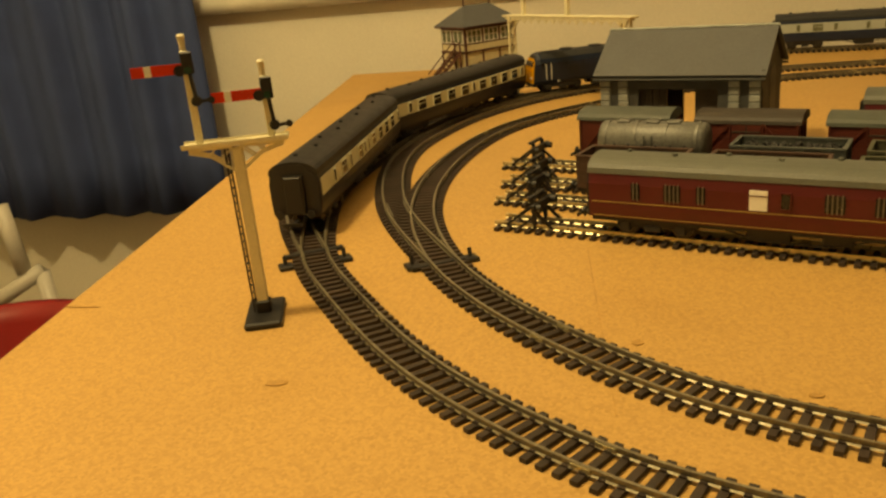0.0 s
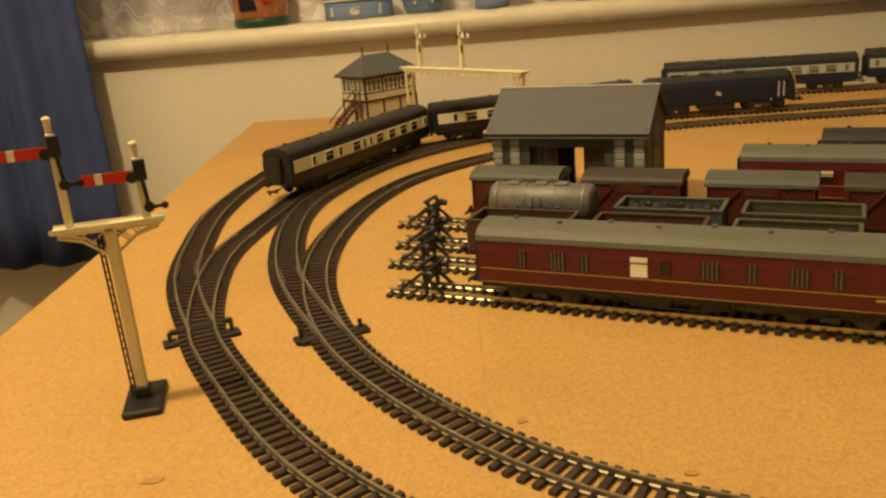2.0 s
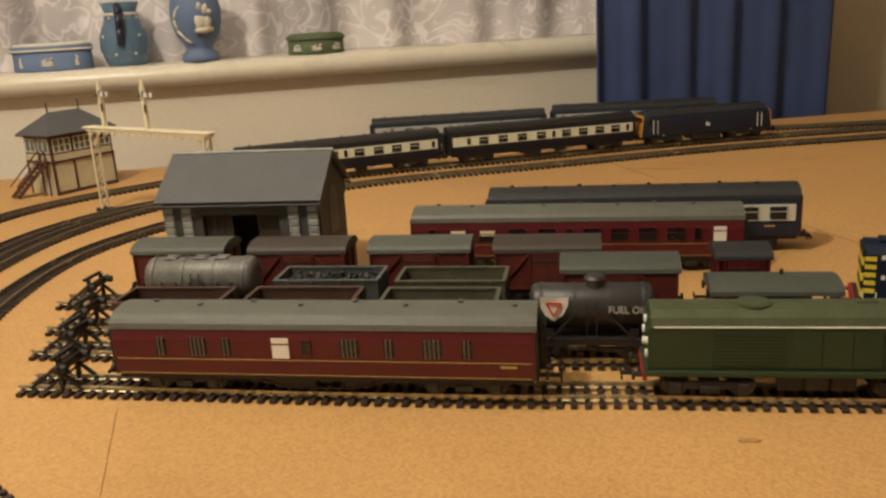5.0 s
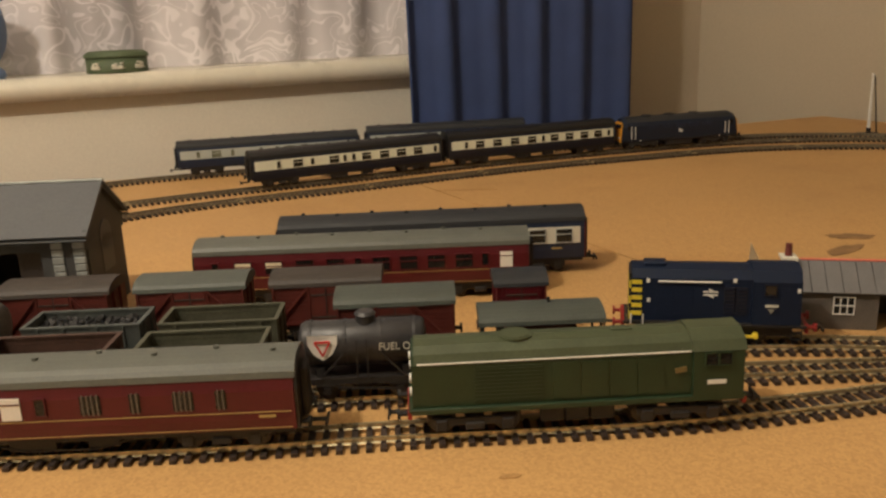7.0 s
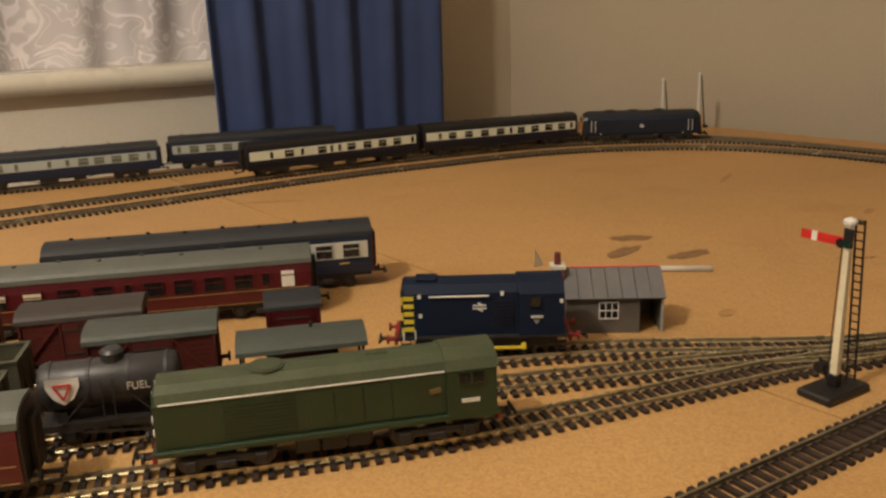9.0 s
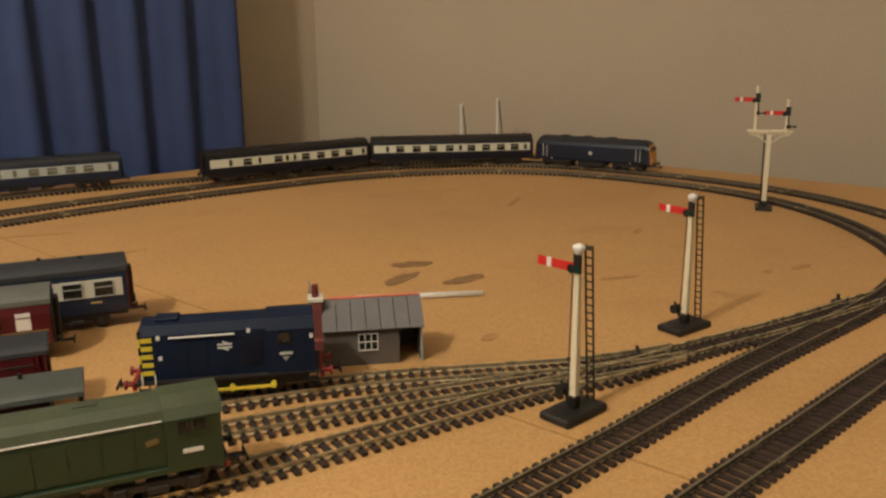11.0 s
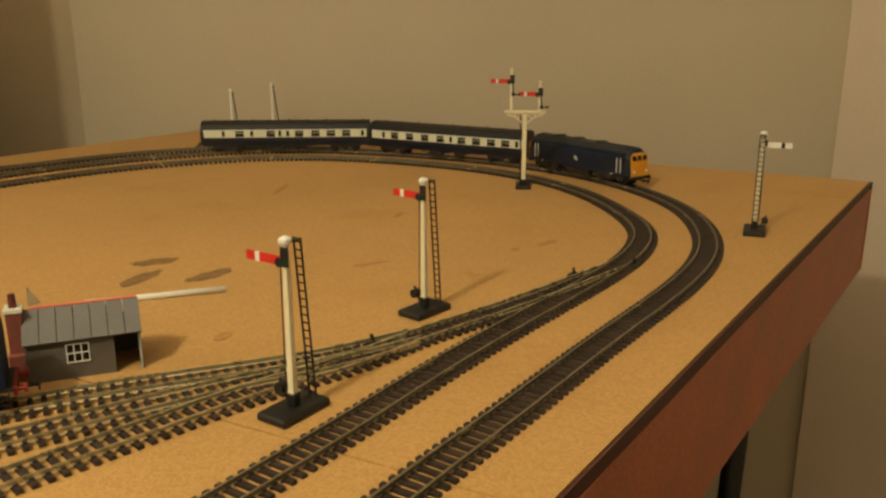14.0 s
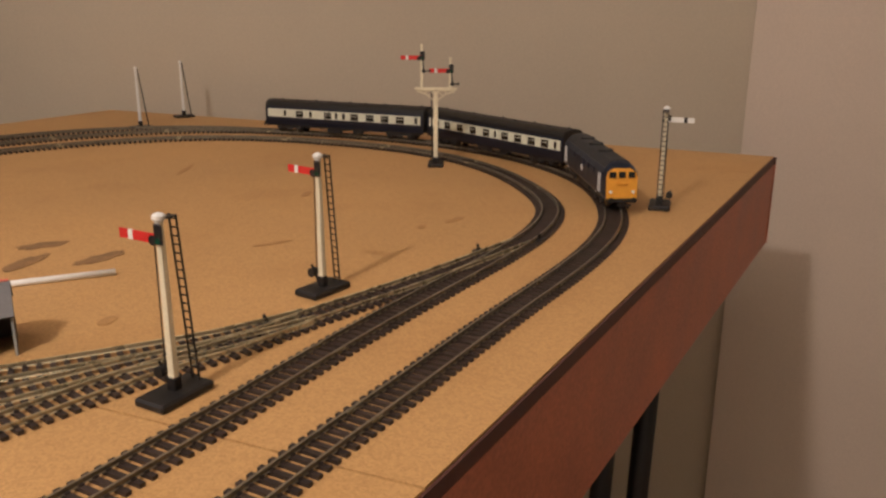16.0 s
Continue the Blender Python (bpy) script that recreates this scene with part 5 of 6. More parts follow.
def gantry():
    """A long cream signal gantry: two lattice legs, trussed beam and two signal dolls."""
    L = 0.222
    root = thing("signal_gantry", "cream plastic signal gantry spanning the tracks with two signal dolls", "signal gantry")
    part("beam", box(B(), (L / 2 - 0.006, 0, 0.1005), (L, 0.014, 0.0022), 0.0005), M["post"], root)
    for y in (-0.0055, 0.0055):
        bm = B()
        n = 15
        for k in range(n):
            x = 0.004 + k * (L - 0.02) / n
            bar(bm, (x, y, 0.099), (x + (L - 0.02) / n / 2, y, 0.0925), 0.0010, 0.0010)
            bar(bm, (x + (L - 0.02) / n / 2, y, 0.0925), (x + (L - 0.02) / n, y, 0.099), 0.0010, 0.0010)
        box(bm, (L / 2 - 0.006, y, 0.0975), (L - 0.01, 0.0012, 0.002))
        part("truss", bm, M["post"], root)
    for x in (0.004, L - 0.016):
        bm = B()
        for y in (-0.0045, 0.0045):
            box(bm, (x, y, 0.050), (0.0026, 0.0018, 0.098))
        for k in range(9):
            bar(bm, (x, -0.0045, 0.006 + k * 0.0104), (x, 0.0045, 0.0164 + k * 0.0104), 0.001, 0.001)
        box(bm, (x, 0, 0.05), (0.0022, 0.009, 0.003))
        s = 1 if x < 0.1 else -1
        bar(bm, (x, 0, 0.078), (x + s * 0.013, 0, 0.097), 0.0016, 0.003)
        g = part("leg", bm, M["post"], root)
        part("foot_plate", box(B(), (x, 0, 0.002), (0.020, 0.014, 0.004), 0.0008), M["black"], g)
    for x in (0.030, 0.110):
        bm = box(B(), (x, 0, 0.124), (0.0052, 0.0046, 0.046), 0.0004)
        rod(bm, (x, 0, 0.147), (x, 0, 0.1545), 0.0024, 0.0015)
        d = part("doll", bm, M["post"], root)
        arm_set(root, x, 0.139, 1, True, 0.018, 0.003)
        bm = box(B(), (x + 0.0036, -0.0025, 0.124), (0.0022, 0.0016, 0.009), 0.0004)
        part("balance_lever", bm, M["black"], root)
    return root


def platelayers_hut():
    """A low hut: grey-brown walls, grey ribbed roof, pink ridge, brick chimney, dark doorway."""
    L, D, E, R = 0.068, 0.036, 0.028, 0.042
    root = thing("platelayers_hut", "small grey railway hut with brick chimney, white window and open doorway", "hut")
    hl, hd, t = L / 2, D / 2, 0.0016
    door0, door1 = hl - 0.0165, hl - 0.0015
    for x0, x1 in ((-hl, door0),):
        part("front_wall", box(B(), ((x0 + x1) / 2, -hd, E / 2), (x1 - x0, t, E)), M["hut_wall"], root)
    part("door_head", box(B(), ((door0 + door1) / 2, -hd, E - 0.0015), (door1 - door0, t, 0.003)), M["hut_wall"], root)
    part("door_jamb", box(B(), (hl - 0.0008, -hd, E / 2), (0.0014, t, E)), M["quoin"], root)
    part("back_wall", box(B(), (0, hd, E / 2), (L, t, E)), M["hut_wall"], root)
    part("partition", box(B(), (door0 - 0.0012, 0, E / 2), (t, D - 2 * t, E)), M["hut_wall"], root)
    for s in (-1, 1):
        bm = prism(B(), [(-hd + t / 2, 0), (-hd + t / 2, E), (0, R - 0.001), (hd - t / 2, E), (hd - t / 2, 0)], s * (hl - t), s * hl)
        part("gable", bm, M["hut_wall"], root)
    for sy in (-1, 1):
        for k in range(7):
            bm = B()
            x0 = -hl - 0.001 + k * (L + 0.002) / 7
            n = Vector((0, sy * (R - E), hd + 0.003)).normalized() * 0.0012
            a, b = Vector((0, 0, R)), Vector((0, sy * (hd + 0.0035), E - 0.0022))
            prism(bm, [(p.y, p.z) for p in (a, b, b + n, a + n)], x0 + 0.00025, x0 + (L + 0.002) / 7 - 0.00025)
            part("roof_sheet", bm, M["hut_roof"], root)
    part("ridge", box(B(), (0.002, 0, R + 0.0016), (L - 0.004, 0.0022, 0.0012), 0.0003), M["pink"], root, "pink ridge strip")
    w = part("window", box(B(), (-0.004, -hd - 0.0008, 0.017), (0.0135, 0.0006, 0.0115)), M["glass"], root)
    for k in range(4):
        part("glazing_bar", box(B(), (-0.0105 + k * 0.00433, -hd - 0.0013, 0.017), (0.0006, 0.0009, 0.0125)), M["white"], w, "white glazing bar")
    for k in range(3):
        part("glazing_bar", box(B(), (-0.004, -hd - 0.0014, 0.011 + k * 0.006), (0.0139, 0.0009, 0.0006)), M["white"], w, "white glazing bar")
    bm = box(B(), (-hl - 0.0045, -0.004, 0.030), (0.009, 0.012, 0.030), 0.0004)
    box(bm, (-hl - 0.005, -0.005, 0.009), (0.0100, 0.017, 0.018), 0.0006)
    c = part("chimney", bm, M["brick"], root, "red brick chimney")
    part("chimney_band", box(B(), (-hl - 0.0045, -0.004, 0.0458), (0.0105, 0.0135, 0.0022)), M["relief"], c, "pale band")
    part("chimney_pot", rod(B(), (-hl - 0.0045, -0.004, 0.0465), (-hl - 0.0045, -0.004, 0.0555), 0.0025, 0.0021, n=14), M["pot"], c)
    return root


# ---- set down in the yard ----
def put(ob, x, y, z, yaw, size=(1, 1, 1)):
    ob.matrix_basis = pose(x, y, z, 0, 0, yaw)
    ob.scale = size
    return ob


RAIL = 0.0052
Y = -28.0
BG_WIN = [(0.112, "barred"), (0.207, "barred_wide"), (0.279, "barred"), (0.416, "white"), (0.478, "small"), (0.584, "barred_wide"), (0.678, "barred"), (0.780, "barred_wide"), (0.860, "barred"), (0.955, "text")]
put(coach("luggage_van", "maroon bogie luggage van with grey roof and barred windows", 0.2425, "maroon", "grey_roof", None, BG_WIN, "black", "gold", trim_mat="maroon"), 0.4526, 0.6762, RAIL, -28.3, (1, 1, 0.99))
put(bonnet_loco(), 0.6866, 0.5568, RAIL, -27.3)
fuel = put(tank_wagon("dark grey fuel tank wagon with white lettering and a shield badge", "tank_black"), 0.6086, 0.6502, RAIL, Y, (0.95, 1, 1.06))
side_text("FUEL OIL", 0.0058, "cream", fuel, 0.0215, -0.0128, 0.0300)
bm = B()
sh = [(-0.0068, 0.0052), (0.0068, 0.0052), (0.0068, 0.001), (0.0042, -0.0042), (0, -0.0072), (-0.0042, -0.0042), (-0.0068, 0.001)]
f = bm.faces.new([bm.verts.new((x * 1.3 - 0.023, -0.0131 + abs(z) * 0.05, 0.0318 + z * 1.15)) for x, z in sh])
bmesh.ops.solidify(bm, geom=[f], thickness=0.0004)
badge = part("badge", bm, M["white"], fuel, "white shield badge")
bm = bar(B(), (-0.0275, -0.0137, 0.0343), (-0.0185, -0.0137, 0.0343), 0.0004, 0.0010)
bar(bm, (-0.0275, -0.0137, 0.0343), (-0.023, -0.0137, 0.0266), 0.0004, 0.0010)
bar(bm, (-0.0185, -0.0137, 0.0343), (-0.023, -0.0137, 0.0266), 0.0004, 0.0010)
part("badge_device", bm, M["red"], badge, "red triangle device")
put(brake_van(), 0.7005, 0.6060, RAIL, -28.5, (0.965, 1, 1.1))
put(open_wagon("brown open wagon, empty, in the siding", "wagon_brown", "wagon_brown"), 0.375, 0.7761, RAIL, Y, (0.965, 1, 1.08))
put(open_wagon("brown open wagon, empty, with grey rim", "wagon_brown", "wagon_brown"), 0.4514, 0.7358, RAIL, Y, (0.965, 1, 1.08))
put(open_wagon("olive grey open wagon, empty", "wagon_olive", "wagon_olive"), 0.528, 0.6925, RAIL, Y, (0.965, 1, 1.08))
put(tank_wagon("weathered silver grey ribbed tank wagon", "silver", 0.084, 0.0135, 0.0305, 4, False), 0.3957, 0.8165, RAIL, Y, (0.965, 1, 1.1))
put(open_wagon("grey open wagon loaded with coal", "wagon_grey", "wagon_grey", load=True), 0.4771, 0.7721, RAIL, Y, (0.965, 1, 1.08))
put(open_wagon("olive open wagon, brown inside, empty", "wagon_olive", "wagon_brown"), 0.5499, 0.7307, RAIL, Y, (0.965, 1, 1.08))
put(van("red-brown goods van with blue-grey roof", "blue_roof"), 0.6458, 0.6825, RAIL, Y, (0.965, 1, 1.1))
put(van("red-brown goods van with pale grey roof", "van_grey"), 0.3875, 0.8778, RAIL, Y, (0.965, 1, 1.1))
put(van("red-brown goods van with sooty brown roof", "brown_roof"), 0.4688, 0.8325, RAIL, Y, (0.965, 1, 1.1))
put(van("red-brown planked goods van with grey roof", "van_grey"), 0.5477, 0.7897, RAIL, Y, (0.965, 1, 1.1))
put(van("red-brown goods van with sooty dark roof", "brown_roof"), 0.6261, 0.746, RAIL, Y, (0.965, 1, 1.1))
put(shunter(), 0.8325, 0.5998, RAIL, -40.5)
put(van("small maroon van with dark roof standing on the board", "dark_roof", 0.036, 0.03, body="maroon", group="vans on the board"), 0.7392, 0.6834, 0.0, Y, (0.965, 1, 1.08))
R2_WIN = [(0.05, "small"), (0.135, "blind"), (0.23, "blind"), (0.325, "big"), (0.42, "big"), (0.49, "small"), (0.56, "big"), (0.645, "big"), (0.73, "big"), (0.815, "big"), (0.88, "small"), (0.945, "white")]
put(coach("passenger_coach", "maroon bogie coach with grey roof, standing on the bare board", 0.268, "maroon", "grey_roof", None, R2_WIN, "black", "gold", trim_mat="maroon"), 0.6878, 0.8265, 0.0, -29.0, (0.975, 1, 1.045))
BG2 = [(0.055, "big"), (0.14, "big"), (0.22, "big"), (0.30, "big"), (0.38, "big"), (0.46, "small"), (0.54, "big"), (0.62, "big"), (0.70, "big"), (0.775, "small"), (0.855, "big"), (0.945, "big"), (0.92, "text")]
put(coach("passenger_coach", "blue and pale grey coach with dark roof on bare board", 0.2635, "rail_blue", "dark_roof", "cream", BG2, "maroon", trim_mat="band_grey"), 0.7615, 0.847, 0.0, -28.0, (0.975, 1, 1.12))
S1 = [(0.10, "small"), (0.20, "big"), (0.29, "small"), (0.45, "small"), (0.54, "small"), (0.62, "big"), (0.70, "big"), (0.79, "big"), (0.88, "big"), (0.96, "small")]
S2 = [(0.04, "small"), (0.13, "big"), (0.23, "big"), (0.33, "big"), (0.43, "small"), (0.53, "big"), (0.63, "big"), (0.73, "big"), (0.83, "big"), (0.95, "small")]
put(coach("passenger_coach", "blue and pale grey bogie coach parked on the rear track", 0.265, "rail_blue", "dark_roof", "band_grey", S1, "night_blue", glass="pale_glass", trim_mat="band_grey"), 0.817, 1.456, RAIL, -15.5)
put(coach("passenger_coach", "blue and pale grey bogie coach parked on the rear track", 0.250, "rail_blue", "dark_roof", "band_grey", S2, "night_blue", glass="pale_glass", trim_mat="band_grey"), 1.0875, 1.397, RAIL, -22.5)

put(goods_shed(), 0.4515, 0.954, 0.0, -28.0)
put(signal_box(), 0.26, 1.487, 0.0, 38.0).scale = (1.17, 1.25, 1.12)
put(gantry(), 0.304, 1.298, 0.0, -54.0)
put(platelayers_hut(), 0.938, 0.5785, 0.0, -42.0)
put(post_signal("white post home signal with red arm and black ladder"), 0.9404, 0.4155, 0.0, -98, (1, 1, 1.025))
put(post_signal("white post home signal with red arm and black ladder"), 1.1235, 0.4250, 0.0, -104, (1, 1, 1.025))
put(post_signal("white post signal showing its white arm with black stripe", True), 1.4885, 0.2255, 0.0, 95, (1, 1, 1.03))
put(junction_signal("cream bracket signal with two red arms beside the curve"), 0.1505, 0.6295, 0.0, 10)
put(junction_signal("cream bracket signal with two red arms inside the curve"), 1.612, 0.5295, 0.0, -70)
for x, y in ((1.719, 1.100), (1.855, 1.118)):
    r = thing("signal_post", "slim white signal post with ladder on black plate", "signal", "plain posts")
    part("base_plate", box(B(), (0, 0, 0.002), (0.034, 0.020, 0.004), 0.001), M["black"], r, "black base plate")
    part("socket", box(B(), (0, 0, 0.008), (0.006, 0.006, 0.009), 0.0006), M["black"], r)
    part("post", rod(B(), (0, 0, 0.01), (0, 0, 0.097), 0.0028, 0.002, n=14), M["white"], r, "white post")
    part("cap", rod(B(), (0, 0, 0.097), (0, 0, 0.1005), 0.0032, 0.0022, n=14), M["white"], r)
    ladder(r, (0.013, 0, 0.004), (0.003, 0, 0.096), 0.0036, 18, (0, 1, 0))
    r.matrix_basis = pose(x, y, 0, 0, 0, -35)

pole = thing("white_stick", "thin white plastic stick lying on the board", "stick")
part("stick", rod(B(), (1.02, 0.674, 0.0026), (1.097, 0.597, 0.0026), 0.0026, n=16), M["white"], pole, smooth=True)
bm = B()
f = bm.faces.new([bm.verts.new(p) for p in ((0, 0, 0), (0.011, 0, 0), (0.001, 0, 0.017))])
bmesh.ops.solidify(bm, geom=[f], thickness=0.001)
chip = tagged(part("card_scrap", bm, M["relief"]), "small cream triangle of card standing on the board", "scrap")
chip.matrix_basis = pose(1.0, 0.714, 0.0, 0, 0, -8)


def smudge(x, y, a, b, yaw, seed, faint=False):
    rng = random.Random(seed)
    n = 26
    w = [1 + rng.uniform(-0.16, 0.16) for _ in range(n)]
    pts = [(a * w[i] * math.cos(6.2832 * i / n), b * w[i] * math.sin(6.2832 * i / n)) for i in range(n)]
    o = slab("smudge", pts, 0.0003, 0.0006, M["faint_stain" if faint else "stain"], "faint brown rub mark on the board" if faint else "dark thin smudge on the board", "stain", "")
    tagged(o, group="smudges on the board")
    o.matrix_basis = pose(x, y, 0.0, 0, 0, yaw)


smudge(1.137, 0.714, 0.021, 0.010, -40, 1)
smudge(1.093, 0.688, 0.024, 0.009, 4, 2)
smudge(1.128, 0.640, 0.024, 0.009, -12, 3)
for x, y, a, b, yaw in ((1.40, 0.60, 0.014, 0.004, 10), (0.27, 0.45, 0.006, 0.0012, 20), (0.98, 0.99, 0.03, 0.001, -20), (0.03, 0.66, 0.012, 0.0007, -10), (1.217, 0.53, 0.018, 0.003, -35), (1.465, 0.813, 0.035, 0.003, 20), (1.321, 0.427, 0.006, 0.004, 0), (1.357, 0.407, 0.014, 0.004, -20), (1.016, 0.532, 0.009, 0.005, 10), (0.63, 0.532, 0.005, 0.002, -20), (0.344, 0.571, 0.003, 0.0025, 30), (0.176, 0.55, 0.005, 0.0025, 0), (0.406, 0.515, 0.003, 0.002, 0), (0.972, 1.141, 0.035, 0.0015, -35)):
    smudge(x, y, a, b, yaw, int(x * 1000), True)
pm = slab("pencil_line", [(0.3346, 0.706), (0.3352, 0.706), (0.3256, 0.507), (0.325, 0.507)], 0.0003, 0.0005, M["pencil"], "thin pencil line ruled on the board", "mark", "")

# ---- on the window sill ----
sd = math.degrees(math.atan2(wd.y, wd.x))


def on_sill(ob, x, out):
    p = on_wall(x, out)
    ob.matrix_basis = pose(p[0], p[1], SILL_Z, 0, 0, sd)
    return ob


jar = thing("candle_jar", "amber glass jar with red rim, pictures and green base", "jar")
part("body", lathe(B(), [(0.047, 0.012), (0.05, 0.02), (0.05, 0.075), (0.046, 0.085)], 40), M["jar_body"], jar, smooth=True)
part("base", lathe(B(), [(0.045, 0), (0.0515, 0.003), (0.0515, 0.014), (0.05, 0.016)], 40), M["jar_base"], jar, "dark green base band", True)
part("rim", lathe(B(), [(0.048, 0.083), (0.052, 0.086), (0.052, 0.102), (0.047, 0.106)], 40), M["jar_red"], jar, "red rim", True)
part("lid", lathe(B(), [(0.044, 0.104), (0.047, 0.12), (0.038, 0.15), (0.012, 0.16)], 40), M["jar_red"], jar, "red lid", True)
for k, (dx, h) in enumerate(((-0.016, 0.034), (-0.002, 0.026))):
    bm = B()
    f = bm.faces.new([bm.verts.new((dx + x, -0.052 + abs(dx) * 0.1, 0.03 + z)) for x, z in ((-0.009, 0), (0.009, 0), (0.007, h * 0.6), (0.0, h), (-0.008, h * 0.75))])
    bmesh.ops.solidify(bm, geom=[f], thickness=0.002)
    part("picture", bm, M["jar_dark"], jar, "dark blue figure patch")
bm = rod(B(), (0.024, -0.046, 0.052), (0.0245, -0.047, 0.052), 0.011, n=20)
part("picture", bm, M["jar_red"], jar, "red round patch")
on_sill(jar, 0.055, 0.075)


def relief(place, ang, w, h, seed):
    """A low raised figure group: a broad foot, bodies leaning over it, and small limbs."""
    rng = random.Random(seed)
    bm = B()
    turn = Matrix.Translation(place) @ Matrix.Rotation(ang + math.pi / 2, 4, "Z")
    bits = [(0, -0.75, 1.0, 0.26), (-0.35, -0.35, 0.42, 0.4), (0.3, -0.3, 0.45, 0.45)]
    bits += [(rng.uniform(-0.6, 0.6), rng.uniform(-0.4, 0.75), rng.uniform(0.16, 0.34), rng.uniform(0.16, 0.36)) for _ in range(9)]
    for x, z, a, b in bits:
        q = bmesh.ops.create_icosphere(bm, subdivisions=1, radius=1)
        bmesh.ops.transform(bm, matrix=turn @ Matrix.Translation((x * w, 0, z * h)) @ Matrix.Diagonal((a * w, 0.0028, b * h, 1)), verts=q["verts"])
    return bm


def trinket(name, label, m, a, b, h, x, out):
    r = thing(name, label, "box")
    part("body", lathe(B(), [(a, 0), (a * 1.02, 0.004), (a, 0.008), (a, h * 0.66)], 44, b / a), M[m], r, smooth=True)
    l = part("lid", lathe(B(), [(a * 1.03, h * 0.67), (a * 1.05, h * 0.72), (a * 1.04, h * 0.84), (a * 0.9, h * 0.97), (a * 0.5, h), (0.001, h)], 44, b / a), M[m], r, smooth=True)
    part("lid_edge", lathe(B(), [(a * 1.045, h * 0.70), (a * 1.065, h * 0.74), (a * 1.045, h * 0.78)], 44, b / a), M["relief"] if m == "jasper" else M[m], l, smooth=True)
    if m == "jasper":
        part("lid_border", lathe(B(), [(a * 1.0, h * 0.885), (a * 0.985, h * 0.925), (a * 0.90, h * 0.985), (a * 0.84, h * 0.992)], 44, b / a), M["relief"], l, "raised white border", True)
    for k, ang in enumerate((-2.35, -1.57, -0.8)):
        px, py = a * math.cos(ang), b * math.sin(ang)
        w, t = (0.013, h * 0.17) if k == 1 or m == "jasper_green" else (0.004, h * 0.2)
        part("relief", relief((px, py, h * 0.34), ang, w, t, k + 3), M["relief"], r, "raised white relief", True)
    return on_sill(r, x, out)


trinket("trinket_box", "pale blue oval stoneware trinket box with white reliefs", "jasper", 0.063, 0.042, 0.046, 0.235, 0.07)
trinket("trinket_box", "sage green round stoneware box with white reliefs", "jasper_green", 0.049, 0.04, 0.036, 0.675, 0.085)
jug = thing("jug", "grey-blue glazed jug with dark handle and pale dots", "jug")
part("body", lathe(B(), [(0.03, 0), (0.034, 0.004), (0.041, 0.03), (0.040, 0.05), (0.030, 0.075), (0.026, 0.09), (0.032, 0.105)], 40), M["jasper_deep"], jug, smooth=True)
part("collar", lathe(B(), [(0.0275, 0.083), (0.029, 0.085), (0.0275, 0.088)], 40), M["relief"], jug, "pale collar", True)
bm = B()
hp = [(0, -0.028, 0.10), (0.002, -0.045, 0.085), (0.002, -0.048, 0.062), (0, -0.041, 0.035)]
for p, q in zip(hp, hp[1:]):
    rod(bm, p, q, 0.0062, n=12)
part("handle", bm, M["jar_dark"], jug, "dark handle", True)
for k in range(9):
    ang = -2.6 + k * 0.26
    z = 0.02 + 0.03 * (k % 3)
    rr = 0.0405 if z < 0.06 else 0.03
    bm = rod(B(), (rr * math.cos(ang), rr * math.sin(ang), z), ((rr + 0.002) * math.cos(ang), (rr + 0.002) * math.sin(ang), z), 0.0022, n=10)
    part("dot", bm, M["relief"], jug, "pale dot")
on_sill(jug, 0.352, 0.06)
vase = thing("vase", "pale blue stoneware footed vase with white relief figures", "vase")
part("body", lathe(B(), [(0.029, 0), (0.031, 0.004), (0.030, 0.013), (0.022, 0.019), (0.023, 0.025), (0.036, 0.045), (0.0415, 0.065), (0.0425, 0.085), (0.039, 0.104), (0.036, 0.113), (0.038, 0.118), (0.046, 0.121), (0.046, 0.124)], 44), M["jasper"], vase, smooth=True)
part("relief", relief((0.041 * math.cos(-1.22), 0.041 * math.sin(-1.22), 0.072), -1.22, 0.0195, 0.026, 5), M["relief"], vase, "raised white figures", True)
bm = B()
sw = [(-2.0, 0.098, 0.0375), (-2.35, 0.085, 0.0425), (-2.5, 0.07, 0.0435), (-2.4, 0.052, 0.0405), (-2.15, 0.038, 0.0335), (-1.9, 0.031, 0.028)]
sw = [Vector((rr * math.cos(g), rr * math.sin(g), z)) for g, z, rr in sw]
for p, q in zip(sw, sw[1:]):
    rod(bm, p, q, 0.0022, n=8)
part("swag", bm, M["relief"], vase, "raised white swag", True)
on_sill(vase, 0.478, 0.10)

# ---- tracks: plan lines, rails and sleepers ----
OUTER = smooth_path([(1.044, .2935), (.985, .302), (.92, .312), (.80, .327), (.65, .346), (.5, .379), (.40, .42), (.3215, .467), (.2815, .504), (.2435, .551), (.192, .644), (.161, .717), (.149, .776), (.143, .833), (.143, .882), (.152, .939), (.1645, .995), (.190, 1.097), (.231, 1.187), (.294, 1.254), (.382, 1.299), (.48, 1.323), (.6, 1.332), (.73, 1.322), (.84, 1.308), (1.0, 1.293), (1.18, 1.266), (1.32, 1.236), (1.46, 1.195), (1.55, 1.152), (1.63, 1.095), (1.70, 1.02), (1.745, .93), (1.765, .82), (1.768, .7), (1.75, .58), (1.702, .46), (1.641, .379), (1.576, .323), (1.486, .279), (1.395, .2575), (1.31, .2555), (1.232, .264), (1.149, .2775), (1.086, .2875), (1.044, .2935)])
